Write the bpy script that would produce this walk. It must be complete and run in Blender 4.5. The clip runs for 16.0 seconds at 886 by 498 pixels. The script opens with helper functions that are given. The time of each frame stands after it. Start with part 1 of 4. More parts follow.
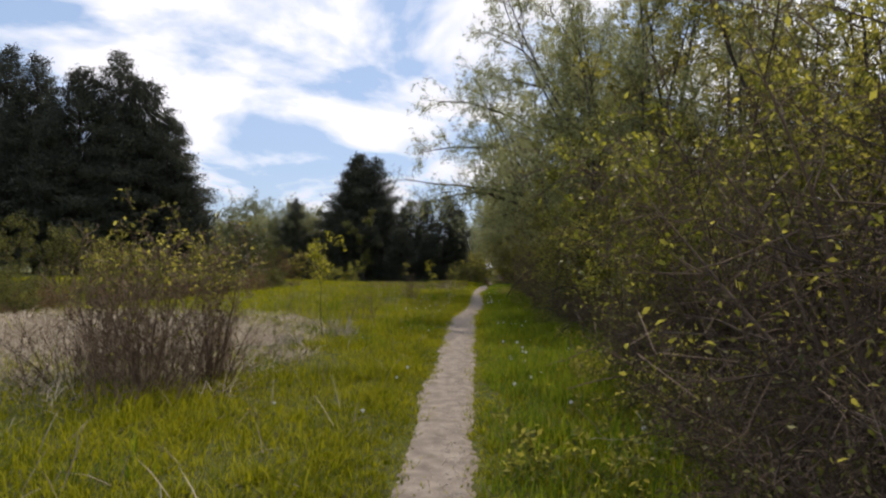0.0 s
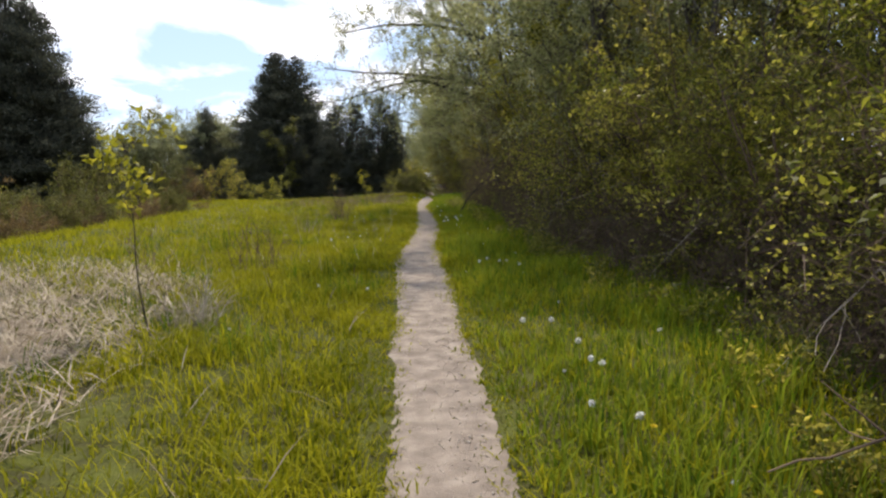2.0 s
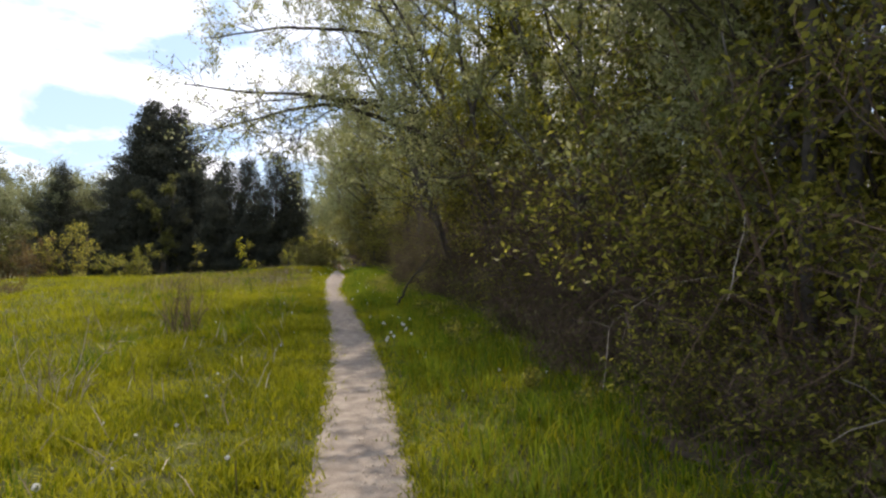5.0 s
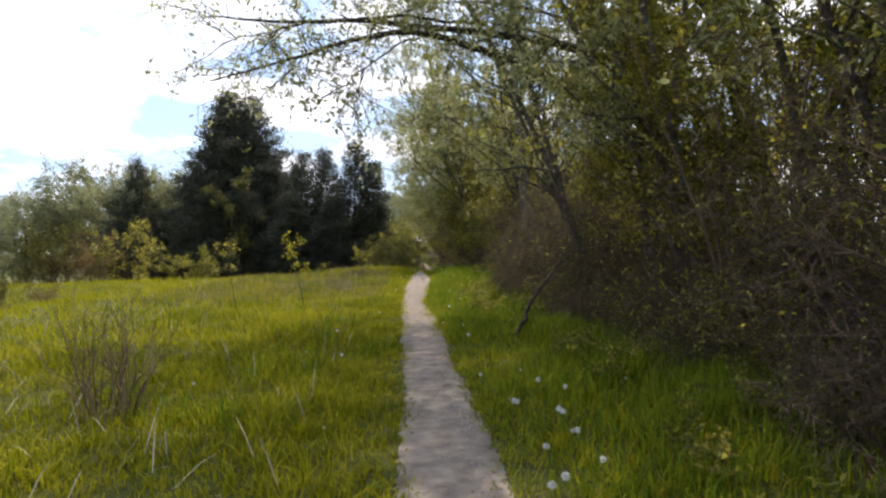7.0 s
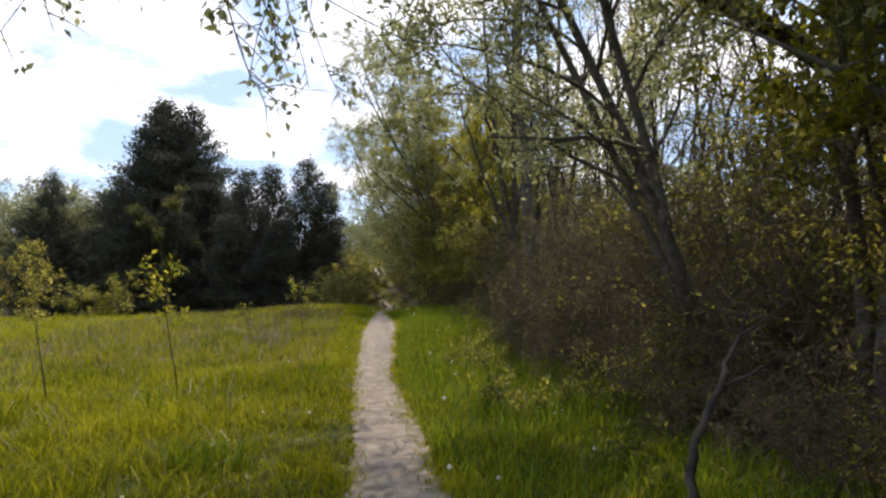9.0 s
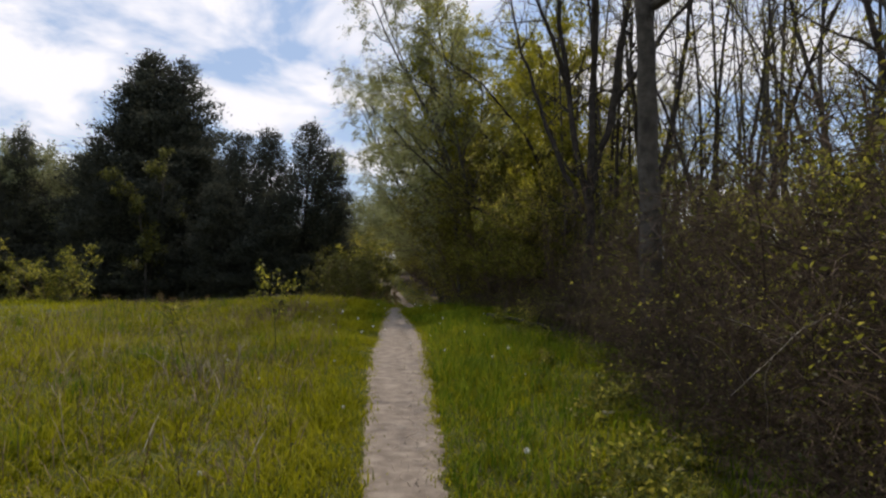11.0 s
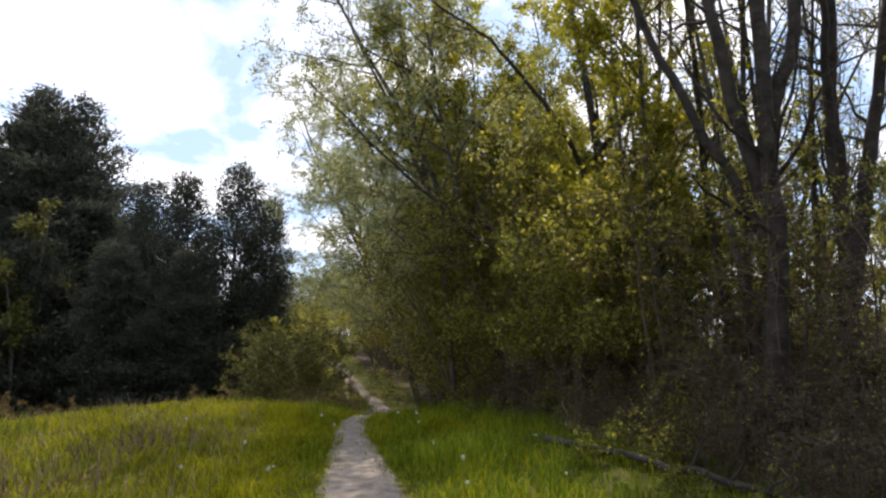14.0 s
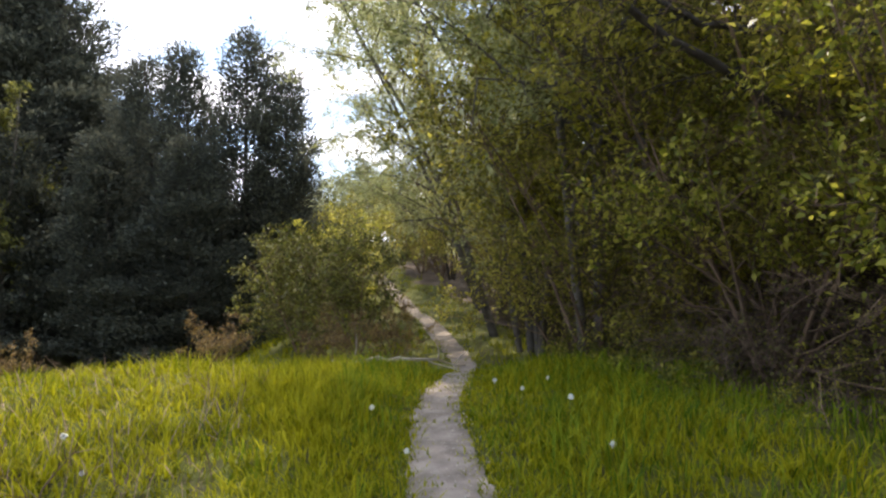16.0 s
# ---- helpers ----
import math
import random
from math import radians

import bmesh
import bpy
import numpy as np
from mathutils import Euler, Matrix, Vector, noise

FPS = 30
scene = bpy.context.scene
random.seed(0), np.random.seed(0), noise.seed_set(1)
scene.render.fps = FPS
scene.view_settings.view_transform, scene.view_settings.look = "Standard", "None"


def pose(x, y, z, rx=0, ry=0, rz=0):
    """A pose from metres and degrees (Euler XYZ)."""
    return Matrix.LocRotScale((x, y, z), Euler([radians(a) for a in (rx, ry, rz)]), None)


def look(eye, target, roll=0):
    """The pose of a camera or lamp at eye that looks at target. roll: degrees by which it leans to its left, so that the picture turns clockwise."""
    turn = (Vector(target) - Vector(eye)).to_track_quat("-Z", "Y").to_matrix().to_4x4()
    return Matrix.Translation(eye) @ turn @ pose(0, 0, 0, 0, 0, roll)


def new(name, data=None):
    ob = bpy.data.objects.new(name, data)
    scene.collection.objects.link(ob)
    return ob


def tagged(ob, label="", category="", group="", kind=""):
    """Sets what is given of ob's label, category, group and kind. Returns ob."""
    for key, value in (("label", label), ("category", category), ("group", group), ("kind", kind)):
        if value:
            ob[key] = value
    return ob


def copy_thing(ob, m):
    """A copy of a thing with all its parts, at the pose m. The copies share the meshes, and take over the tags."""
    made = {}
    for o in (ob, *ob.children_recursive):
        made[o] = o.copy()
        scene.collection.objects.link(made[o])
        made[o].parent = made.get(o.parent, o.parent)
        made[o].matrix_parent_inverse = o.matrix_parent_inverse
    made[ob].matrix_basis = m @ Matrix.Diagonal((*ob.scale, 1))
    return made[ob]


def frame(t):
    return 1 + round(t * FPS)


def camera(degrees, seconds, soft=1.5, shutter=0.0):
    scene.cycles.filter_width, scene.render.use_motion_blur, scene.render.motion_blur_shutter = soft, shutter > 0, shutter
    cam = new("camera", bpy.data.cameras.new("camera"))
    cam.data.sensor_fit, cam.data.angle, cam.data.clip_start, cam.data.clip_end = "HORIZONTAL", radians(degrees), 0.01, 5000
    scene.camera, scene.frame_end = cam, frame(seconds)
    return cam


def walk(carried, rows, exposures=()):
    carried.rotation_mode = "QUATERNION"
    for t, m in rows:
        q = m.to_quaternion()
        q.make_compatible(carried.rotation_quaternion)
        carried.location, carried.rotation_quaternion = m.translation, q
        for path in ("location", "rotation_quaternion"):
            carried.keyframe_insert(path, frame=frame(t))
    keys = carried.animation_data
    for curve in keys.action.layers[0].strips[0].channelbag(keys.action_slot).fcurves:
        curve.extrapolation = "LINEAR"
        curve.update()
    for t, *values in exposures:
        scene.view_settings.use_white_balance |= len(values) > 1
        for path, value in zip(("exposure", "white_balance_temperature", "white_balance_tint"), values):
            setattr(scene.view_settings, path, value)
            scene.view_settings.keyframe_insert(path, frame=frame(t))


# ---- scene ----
WALK = [  # seconds, eye, target, roll
    (0.0, (0.033, 0.000, 1.291), (-0.47, 9.982, 1.56), 1.74),
    (0.5, (-0.111, 1.375, 1.267), (-0.200, 11.371, 0.997), 0.54),
    (1.0, (-0.166, 2.729, 1.237), (0.309, 12.707, 0.766), -0.40),
    (1.5, (-0.260, 4.171, 1.257), (-0.304, 14.094, 0.020), -2.49),
    (2.0, (-0.343, 5.532, 1.239), (0.135, 15.461, 0.150), -0.98),
    (2.5, (-0.312, 6.924, 1.275), (0.279, 16.900, 0.924), 1.24),
    (3.0, (-0.347, 8.284, 1.283), (1.084, 18.179, 1.509), 2.06),
    (3.5, (-0.388, 9.644, 1.353), (1.350, 19.489, 1.607), 0.98),
    (4.0, (-0.410, 11.034, 1.306), (1.180, 20.906, 1.391), 1.14),
    (4.2, (-0.427, 11.610, 1.372), (1.419, 21.438, 1.274), 0.93),
    (6.3, (-0.303, 17.357, 1.273), (1.477, 27.197, 1.239), -2.66),
    (6.5, (-0.277, 17.895, 1.298), (1.377, 27.757, 1.175), -1.32),
    (7.0, (-0.169, 19.255, 1.296), (0.512, 29.231, 1.177), -1.63),
    (7.5, (-0.134, 20.647, 1.307), (0.796, 30.600, 1.569), -2.04),
    (8.0, (-0.109, 22.033, 1.282), (1.032, 31.968, 1.330), 0.46),
    (8.2, (-0.121, 22.582, 1.290), (0.697, 32.545, 1.542), -0.69),
    (10.3, (-0.111, 28.310, 1.300), (2.278, 38.005, 1.830), -0.00),
    (10.5, (-0.111, 28.856, 1.258), (1.509, 38.696, 2.04), 2.48),
    (11.0, (-0.134, 30.271, 1.381), (1.094, 40.195, 1.535), 1.56),
    (11.5, (-0.113, 31.547, 1.304), (0.618, 41.513, 1.79), 2.37),
    (12.0, (-0.114, 32.837, 1.326), (0.205, 42.821, 1.90), -0.13),
    (12.5, (-0.051, 34.007, 1.309), (0.262, 43.986, 2.02), -0.25),
    (13.0, (0.034, 35.239, 1.264), (1.261, 45.124, 2.32), -0.21),
    (13.5, (0.100, 36.487, 1.281), (1.502, 46.346, 2.28), -1.69),
    (14.0, (0.202, 37.734, 1.286), (2.102, 47.476, 2.59), -0.20),
    (14.5, (0.217, 39.107, 1.315), (2.130, 48.865, 2.43), 1.74),
    (15.0, (0.244, 40.481, 1.300), (1.496, 50.394, 1.707), 0.99),
    (15.5, (0.203, 41.858, 1.321), (0.630, 51.842, 1.680), -1.14),
    (16.0, (0.213, 43.213, 1.267), (1.622, 53.113, 1.13), -1.45),
]
cam = camera(68.0, 16.0, soft=2.4)
# seconds, stops: the clip's camera brightens and darkens as it goes
LIGHT = [(0.0, -0.3), (0.5, -0.15), (1.0, 0.0), (1.5, 0.1), (2.0, 0.26), (2.5, 0.34), (4.2, 0.47), (6.3, -0.1), (6.5, 0.44), (7.0, 0.42), (7.5, 0.32), (8.2, 0.25), (10.3, 0.18), (10.5, 0.06), (10.7, -0.35),
         (11.0, -0.45), (11.5, -0.15), (11.8, -0.25), (12.0, -0.1), (12.5, 0.04), (13.0, 0.08), (13.5, 0.2), (14.0, 0.3), (14.5, 0.46), (15.0, 0.6), (16.0, 1.12)]
LIGHT = [(t, e, 6600, 15.5) for t, e in LIGHT]
walk(cam, [(t, look(e, p, r)) for t, e, p, r in WALK], LIGHT)
SUN_AZ, SUN_EL = 16.0, 55.0   # degrees right of the walk, above the horizon

# ---- light ----
world = bpy.data.worlds.new("world")
scene.world = world
world.use_nodes = True
wn, wl = world.node_tree.nodes, world.node_tree.links
wn.clear()
w_out = wn.new("ShaderNodeOutputWorld")
w_bg = wn.new("ShaderNodeBackground")
w_sky = wn.new("ShaderNodeTexSky")
w_sky.sky_type, w_sky.sun_disc = "NISHITA", False
w_sky.sun_elevation, w_sky.sun_rotation = radians(SUN_EL), radians(SUN_AZ)
w_sky.air_density, w_sky.dust_density, w_sky.ozone_density = 1.0, 1.0, 1.5
w_bg.inputs[1].default_value = SKY_STRENGTH = 0.14
w_tc = wn.new("ShaderNodeTexCoord")
w_sep = wn.new("ShaderNodeSeparateXYZ")
wl.new(w_tc.outputs["Generated"], w_sep.inputs[0])


def wmath(op, a, b=None):
    n = wn.new("ShaderNodeMath")
    n.operation = op
    for k, v in enumerate((a, b)):
        if v is None:
            continue
        if isinstance(v, (int, float)):
            n.inputs[k].default_value = v
        else:
            wl.new(v, n.inputs[k])
    return n.outputs[0]


# clouds lie on a flat layer high above
up = wmath("ADD", wmath("MAXIMUM", w_sep.outputs[2], 0.0), 0.30)
w_comb = wn.new("ShaderNodeCombineXYZ")
wl.new(wmath("DIVIDE", w_sep.outputs[0], up), w_comb.inputs[0])
wl.new(wmath("DIVIDE", w_sep.outputs[1], up), w_comb.inputs[1])
w_noise = wn.new("ShaderNodeTexNoise")
w_noise.inputs["Scale"].default_value = 2.1
w_noise.inputs["Detail"].default_value = 7.0
w_noise.inputs["Roughness"].default_value = 0.55
w_noise.inputs["Distortion"].default_value = 0.35
wl.new(w_comb.outputs[0], w_noise.inputs["Vector"])
w_ramp = wn.new("ShaderNodeValToRGB")
w_ramp.color_ramp.elements[0].position, w_ramp.color_ramp.elements[1].position = 0.45, 0.58
wl.new(w_noise.outputs[0], w_ramp.inputs[0])
w_mix = wn.new("ShaderNodeMix")
w_mix.data_type = "RGBA"
wl.new(w_ramp.outputs[0], w_mix.inputs["Factor"])
w_tint = wn.new("ShaderNodeMix")
w_tint.data_type = "RGBA"
w_tint.inputs["Factor"].default_value = 0.6
wl.new(w_sky.outputs[0], w_tint.inputs["A"])
w_tint.inputs["B"].default_value = (3.9, 5.6, 8.1, 1)
wl.new(w_tint.outputs["Result"], w_mix.inputs["A"])
w_mix.inputs["B"].default_value = (9.6, 9.8, 10.2, 1)
wl.new(w_mix.outputs["Result"], w_bg.inputs[0])
wl.new(w_bg.outputs[0], w_out.inputs[0])

sun = new("sun", bpy.data.lights.new("sun", "SUN"))
sun.data.energy, sun.data.angle, sun.data.color = 4.2, radians(0.6), (1.0, 0.91, 0.74)
a, e = radians(SUN_AZ), radians(SUN_EL)
sun.matrix_world = look((80 * math.sin(a) * math.cos(e), 80 * math.cos(a) * math.cos(e), 80 * math.sin(e)), (0, 0, 0))


# ---- materials ----
def material(name, dark, light, rough=0.8, scale=3.0, bump=0.0, bump_scale=40.0, translucent=0.0, spec=0.3, random_light=0.0, island=False, third=None):
    """Two tones mixed by noise, with fine relief; leaves let light through and vary from piece to piece."""
    m = bpy.data.materials.new(name)
    m.use_nodes = True
    n, l = m.node_tree.nodes, m.node_tree.links
    p = n["Principled BSDF"]
    p.inputs["Roughness"].default_value = rough
    p.inputs["Specular IOR Level"].default_value = spec
    tc = n.new("ShaderNodeTexCoord")
    ns = n.new("ShaderNodeTexNoise")
    ns.inputs["Scale"].default_value, ns.inputs["Detail"].default_value = scale, 6.0
    l.new(tc.outputs["Object"], ns.inputs["Vector"])
    fac = ns.outputs[0]
    ramp = n.new("ShaderNodeValToRGB")
    ramp.color_ramp.elements[0].position, ramp.color_ramp.elements[1].position = 0.32, 0.68
    ramp.color_ramp.elements[0].color, ramp.color_ramp.elements[1].color = (*dark, 1), (*light, 1)
    if third:
        el = ramp.color_ramp.elements.new(0.5)
        el.color = (*third, 1)
    if island:
        geo = n.new("ShaderNodeNewGeometry")
        info = n.new("ShaderNodeObjectInfo")
        mx = n.new("ShaderNodeMath")
        mx.operation = "MULTIPLY_ADD"
        l.new(geo.outputs["Random Per Island"], mx.inputs[0])
        mx.inputs[1].default_value, mx.inputs[2].default_value = 0.60, 0.0
        l.new(fac, mx.inputs[2])
        my = n.new("ShaderNodeMath")
        my.operation = "MULTIPLY_ADD"
        l.new(info.outputs["Random"], my.inputs[0])
        my.inputs[1].default_value = 0.16
        l.new(mx.outputs[0], my.inputs[2])
        mz = n.new("ShaderNodeMath")
        mz.operation = "SUBTRACT"
        l.new(my.outputs[0], mz.inputs[0])
        mz.inputs[1].default_value = 0.38
        fac = mz.outputs[0]
    l.new(fac, ramp.inputs[0])
    l.new(ramp.outputs[0], p.inputs["Base Color"])
    if bump:
        nb = n.new("ShaderNodeTexNoise")
        nb.inputs["Scale"].default_value, nb.inputs["Detail"].default_value = bump_scale, 8.0
        l.new(tc.outputs["Object"], nb.inputs["Vector"])
        bp = n.new("ShaderNodeBump")
        bp.inputs["Strength"].default_value, bp.inputs["Distance"].default_value = bump, 0.03
        l.new(nb.outputs[0], bp.inputs["Height"])
        l.new(bp.outputs[0], p.inputs["Normal"])
    if translucent:
        tr = n.new("ShaderNodeBsdfTranslucent")
        l.new(ramp.outputs[0], tr.inputs["Color"])
        mix = n.new("ShaderNodeMixShader")
        mix.inputs[0].default_value = translucent
        l.new(p.outputs[0], mix.inputs[1])
        l.new(tr.outputs[0], mix.inputs[2])
        l.new(mix.outputs[0], n["Material Output"].inputs[0])
    return m


M_GROUND = material("meadow_soil", (0.050, 0.045, 0.014), (0.095, 0.105, 0.012), 0.95, 5.0, 0.9, 60, third=(0.070, 0.075, 0.010))
M_PATH = material("trodden_dirt", (0.155, 0.126, 0.103), (0.30, 0.256, 0.212), 0.95, 7.0, 0.45, 110, third=(0.222, 0.184, 0.151))
M_STONE = material("gravel", (0.30, 0.25, 0.20), (0.46, 0.40, 0.33), 0.9, 9.0, island=True)
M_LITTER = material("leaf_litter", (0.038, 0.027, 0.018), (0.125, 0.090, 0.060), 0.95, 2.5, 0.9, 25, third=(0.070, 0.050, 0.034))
M_DRYMAT = material("matted_dead_grass", (0.14, 0.11, 0.075), (0.31, 0.26, 0.19), 0.95, 3.0, 0.9, 30, third=(0.21, 0.17, 0.12))
M_GRASS = material("grass_blade", (0.120, 0.14, 0.005), (0.33, 0.315, 0.014), 0.6, 0.6, translucent=0.48, spec=0.06, island=True, third=(0.235, 0.235, 0.006))
M_GRASS2 = material("lush_grass_blade", (0.060, 0.115, 0.008), (0.21, 0.26, 0.018), 0.55, 0.8, translucent=0.48, spec=0.06, island=True, third=(0.13, 0.18, 0.010))
M_DRY = material("dead_grass_stem", (0.15, 0.115, 0.075), (0.40, 0.34, 0.25), 0.85, 2.0, island=True, third=(0.26, 0.21, 0.145))
M_BROWNSTEM = material("dry_weed_stem", (0.095, 0.060, 0.038), (0.24, 0.17, 0.11), 0.9, 2.0, island=True)
M_BARK = material("dark_bark", (0.022, 0.018, 0.014), (0.070, 0.058, 0.047), 0.95, 7.0, 0.9, 22)
M_GREYBARK = material("grey_bark", (0.050, 0.044, 0.037), (0.135, 0.12, 0.10), 0.95, 7.0, 0.9, 22)
M_TWIG = material("brown_twig", (0.060, 0.038, 0.025), (0.18, 0.125, 0.082), 0.85, 1.5, island=True)
M_DARKTWIG = material("dark_brown_twig", (0.048, 0.033, 0.024), (0.150, 0.105, 0.072), 0.85, 1.5, island=True)
M_PALETWIG = material("pale_dead_twig", (0.22, 0.18, 0.14), (0.45, 0.40, 0.33), 0.8, 3.0)
M_LEAF = material("spring_leaf", (0.108, 0.106, 0.022), (0.45, 0.405, 0.075), 0.5, 0.5, translucent=0.74, spec=0.35, island=True, third=(0.23, 0.212, 0.036))
M_GLOSSY = material("glossy_leaf", (0.12, 0.14, 0.014), (0.42, 0.40, 0.06), 0.46, 0.5, translucent=0.62, spec=0.4, island=True, third=(0.25, 0.255, 0.028))
M_LEAF2 = material("green_leaf", (0.100, 0.110, 0.022), (0.41, 0.380, 0.066), 0.5, 0.5, translucent=0.72, spec=0.35, island=True, third=(0.210, 0.215, 0.030))
M_WILLOW = material("grey_green_leaf", (0.19, 0.21, 0.075), (0.45, 0.455, 0.23), 0.55, 0.5, translucent=0.6, spec=0.3, island=True, third=(0.32, 0.33, 0.13))
M_GOLD = material("yellow_green_leaf", (0.19, 0.19, 0.015), (0.46, 0.42, 0.045), 0.45, 0.5, translucent=0.7, spec=0.4, island=True, third=(0.29, 0.28, 0.022))
M_OLIVE = material("olive_leaf", (0.055, 0.062, 0.012), (0.19, 0.185, 0.040), 0.6, 0.5, translucent=0.4, island=True, third=(0.11, 0.112, 0.022))
M_RUST = material("reddish_leaf", (0.11, 0.065, 0.025), (0.26, 0.18, 0.06), 0.6, 0.7, translucent=0.35, island=True, third=(0.17, 0.12, 0.04))
M_CONIFER = material("conifer_spray", (0.052, 0.058, 0.048), (0.120, 0.126, 0.090), 0.85, 0.35, translucent=0.25, spec=0.1, island=True, third=(0.078, 0.085, 0.064))
M_FAR = material("far_leaf", (0.15, 0.16, 0.075), (0.35, 0.365, 0.19), 0.6, 0.3, translucent=0.5, island=True, third=(0.235, 0.25, 0.12))
M_FLUFF = material("seed_fluff", (0.72, 0.72, 0.68), (0.85, 0.85, 0.82), 0.9, 20.0, translucent=0.4)
M_STALK = material("flower_stalk", (0.12, 0.16, 0.04), (0.20, 0.22, 0.06), 0.6, 9.0)
M_YELLOW = material("yellow_petal", (0.70, 0.52, 0.02), (0.80, 0.64, 0.04), 0.6, 20.0, translucent=0.2)


# ---- mesh helpers ----
def mesh_of(name, verts, faces, mat, smooth=False):
    """A mesh from an array of places and an array of equal-sized faces."""
    verts, faces = np.asarray(verts, np.float32), np.asarray(faces, np.int32)
    me = bpy.data.meshes.new(name)
    k = faces.shape[1]
    me.vertices.add(len(verts))
    me.vertices.foreach_set("co", verts.ravel())
    me.loops.add(faces.size)
    me.loops.foreach_set("vertex_index", faces.ravel())
    me.polygons.add(len(faces))
    me.polygons.foreach_set("loop_start", np.arange(0, faces.size, k, dtype=np.int32))
    if smooth:
        me.polygons.foreach_set("use_smooth", np.ones(len(faces), bool))
    me.materials.append(mat)
    me.update(calc_edges=True)
    return me


def part(name, me, parent=None, label=""):
    ob = new(name, me)
    if parent is not None:
        ob.parent = parent
    return tagged(ob, label)


def unit(v):
    return v / np.maximum(np.linalg.norm(v, axis=-1, keepdims=True), 1e-9)


def tubes(lines, sides):
    """Tapered round limbs along polylines: lines of (points, first radius, last radius)."""
    vs, fs, base = [], [], 0
    ang = np.arange(sides) * 2 * np.pi / sides
    for pts, r0, r1 in lines:
        pts = np.asarray(pts, float)
        n = len(pts)
        d = unit(np.gradient(pts, axis=0))
        ref = np.array([0, 0, 1.0]) if abs(d[0, 2]) < 0.8 else np.array([1.0, 0, 0])
        s = unit(np.cross(d, ref))
        u = np.cross(s, d)
        r = np.linspace(r0, r1, n)[:, None, None]
        ring = pts[:, None] + r * (np.cos(ang)[None, :, None] * s[:, None] + np.sin(ang)[None, :, None] * u[:, None])
        vs.append(ring.reshape(-1, 3))
        i = base + (np.arange(n - 1) * sides)[:, None] + np.arange(sides)[None]
        j = base + (np.arange(n - 1) * sides)[:, None] + (np.arange(sides)[None] + 1) % sides
        fs.append(np.stack([i, j, j + sides, i + sides], -1).reshape(-1, 4))
        base += n * sides
    return np.concatenate(vs), np.concatenate(fs)


def leaves(rng, pos, way, length, width=0.5, fold=0.12):
    """Small folded leaves: each four corners, base, side, tip, side."""
    n = len(pos)
    way = unit(way)
    side = unit(np.cross(way, unit(rng.normal(size=(n, 3)) + (0, 0, 1.2))))
    nrm = np.cross(side, way)
    L = (np.asarray(length) * rng.uniform(0.6, 1.3, n))[:, None]
    a = pos
    b = pos + way * L * 0.45 + side * L * width * 0.5 + nrm * L * fold
    c = pos + way * L - nrm * L * fold * 0.6
    d = pos + way * L * 0.45 - side * L * width * 0.5 + nrm * L * fold
    return np.stack([a, b, c, d], 1).reshape(-1, 3), np.arange(4 * n).reshape(-1, 4)


def blades(rng, root, height, width, lean=0.35, segments=2, turn=None):
    """Grass blades, bent over, tapering to a point."""
    n = len(root)
    t = rng.uniform(0, 2 * np.pi, n) if turn is None else turn
    out = np.stack([np.cos(t), np.sin(t), 0 * t], 1)
    side = np.stack([-np.sin(t), np.cos(t), 0 * t], 1) * width[:, None] * 0.5
    bend = (height * rng.uniform(0.1, 2.4 * lean, n))[:, None]
    h = height[:, None] * np.array([[0, 0, 1.0]])
    tip = root + h * 0.95 + out * bend
    if segments == 1:
        v = np.stack([root - side, root + side, tip], 1).reshape(-1, 3)
        return v, np.arange(3 * n).reshape(-1, 3)
    mid = root + h * 0.6 + out * bend * 0.3
    v = np.stack([root - side, root + side, mid + side * 0.8, mid - side * 0.8, tip], 1).reshape(-1, 3)
    k = 5 * np.arange(n)[:, None]
    return v, np.concatenate([k + [0, 1, 2], k + [0, 2, 3], k + [3, 2, 4]])


# ---- the lie of the land ----
PATH_Y = [-6, 3.7, 6.5, 9, 14, 16.3, 18.9, 22.7, 28, 33.6, 38.3, 40.2, 42, 44.4, 46.6, 48.4, 50, 53.5, 57, 61, 64, 66, 75, 90]
PATH_X = [-.05, -.16, -.23, -.21, -.20, -.25, -.08, .11, .12, .12, .34, .48, .60, .64, .69, .84, 1.35, 2.0, 2.3, 2.2, 1.8, 1.5, .8, .8]
PATH_W = [.18, .17, .22, .19, .28, .28, .24, .215, .23, .195, .31, .36, .36, .23, .15, .10, .09, .10, .17, .17, .17, .17, .17, .17]
EDGE_Y = [-6, 4.7, 8.6, 10.7, 12.5, 14.5, 17, 22, 27, 32, 35, 39, 42, 45.2, 48.4, 51.2, 56, 62, 68, 80]
EDGE_X = [.95, 1.1, 1.7, 2.1, 2.2, 1.8, 1.6, 2.0, 2.15, 1.8, 1.9, 3.1, 3.4, 3.1, 2.9, 2.8, 3.9, 3.7, 2.3, 2.0]


def smooth01(a, b, v):
    t = np.clip((v - a) / (b - a), 0, 1)
    return t * t * (3 - 2 * t)


def path_x(y):
    return sum(np.interp(y + d, PATH_Y, PATH_X) for d in (-0.8, -0.4, 0, 0.4, 0.8)) / 5


def edge_x(y):
    return sum(np.interp(y + d, EDGE_Y, EDGE_X) for d in (-1.5, -0.7, 0, 0.7, 1.5)) / 5


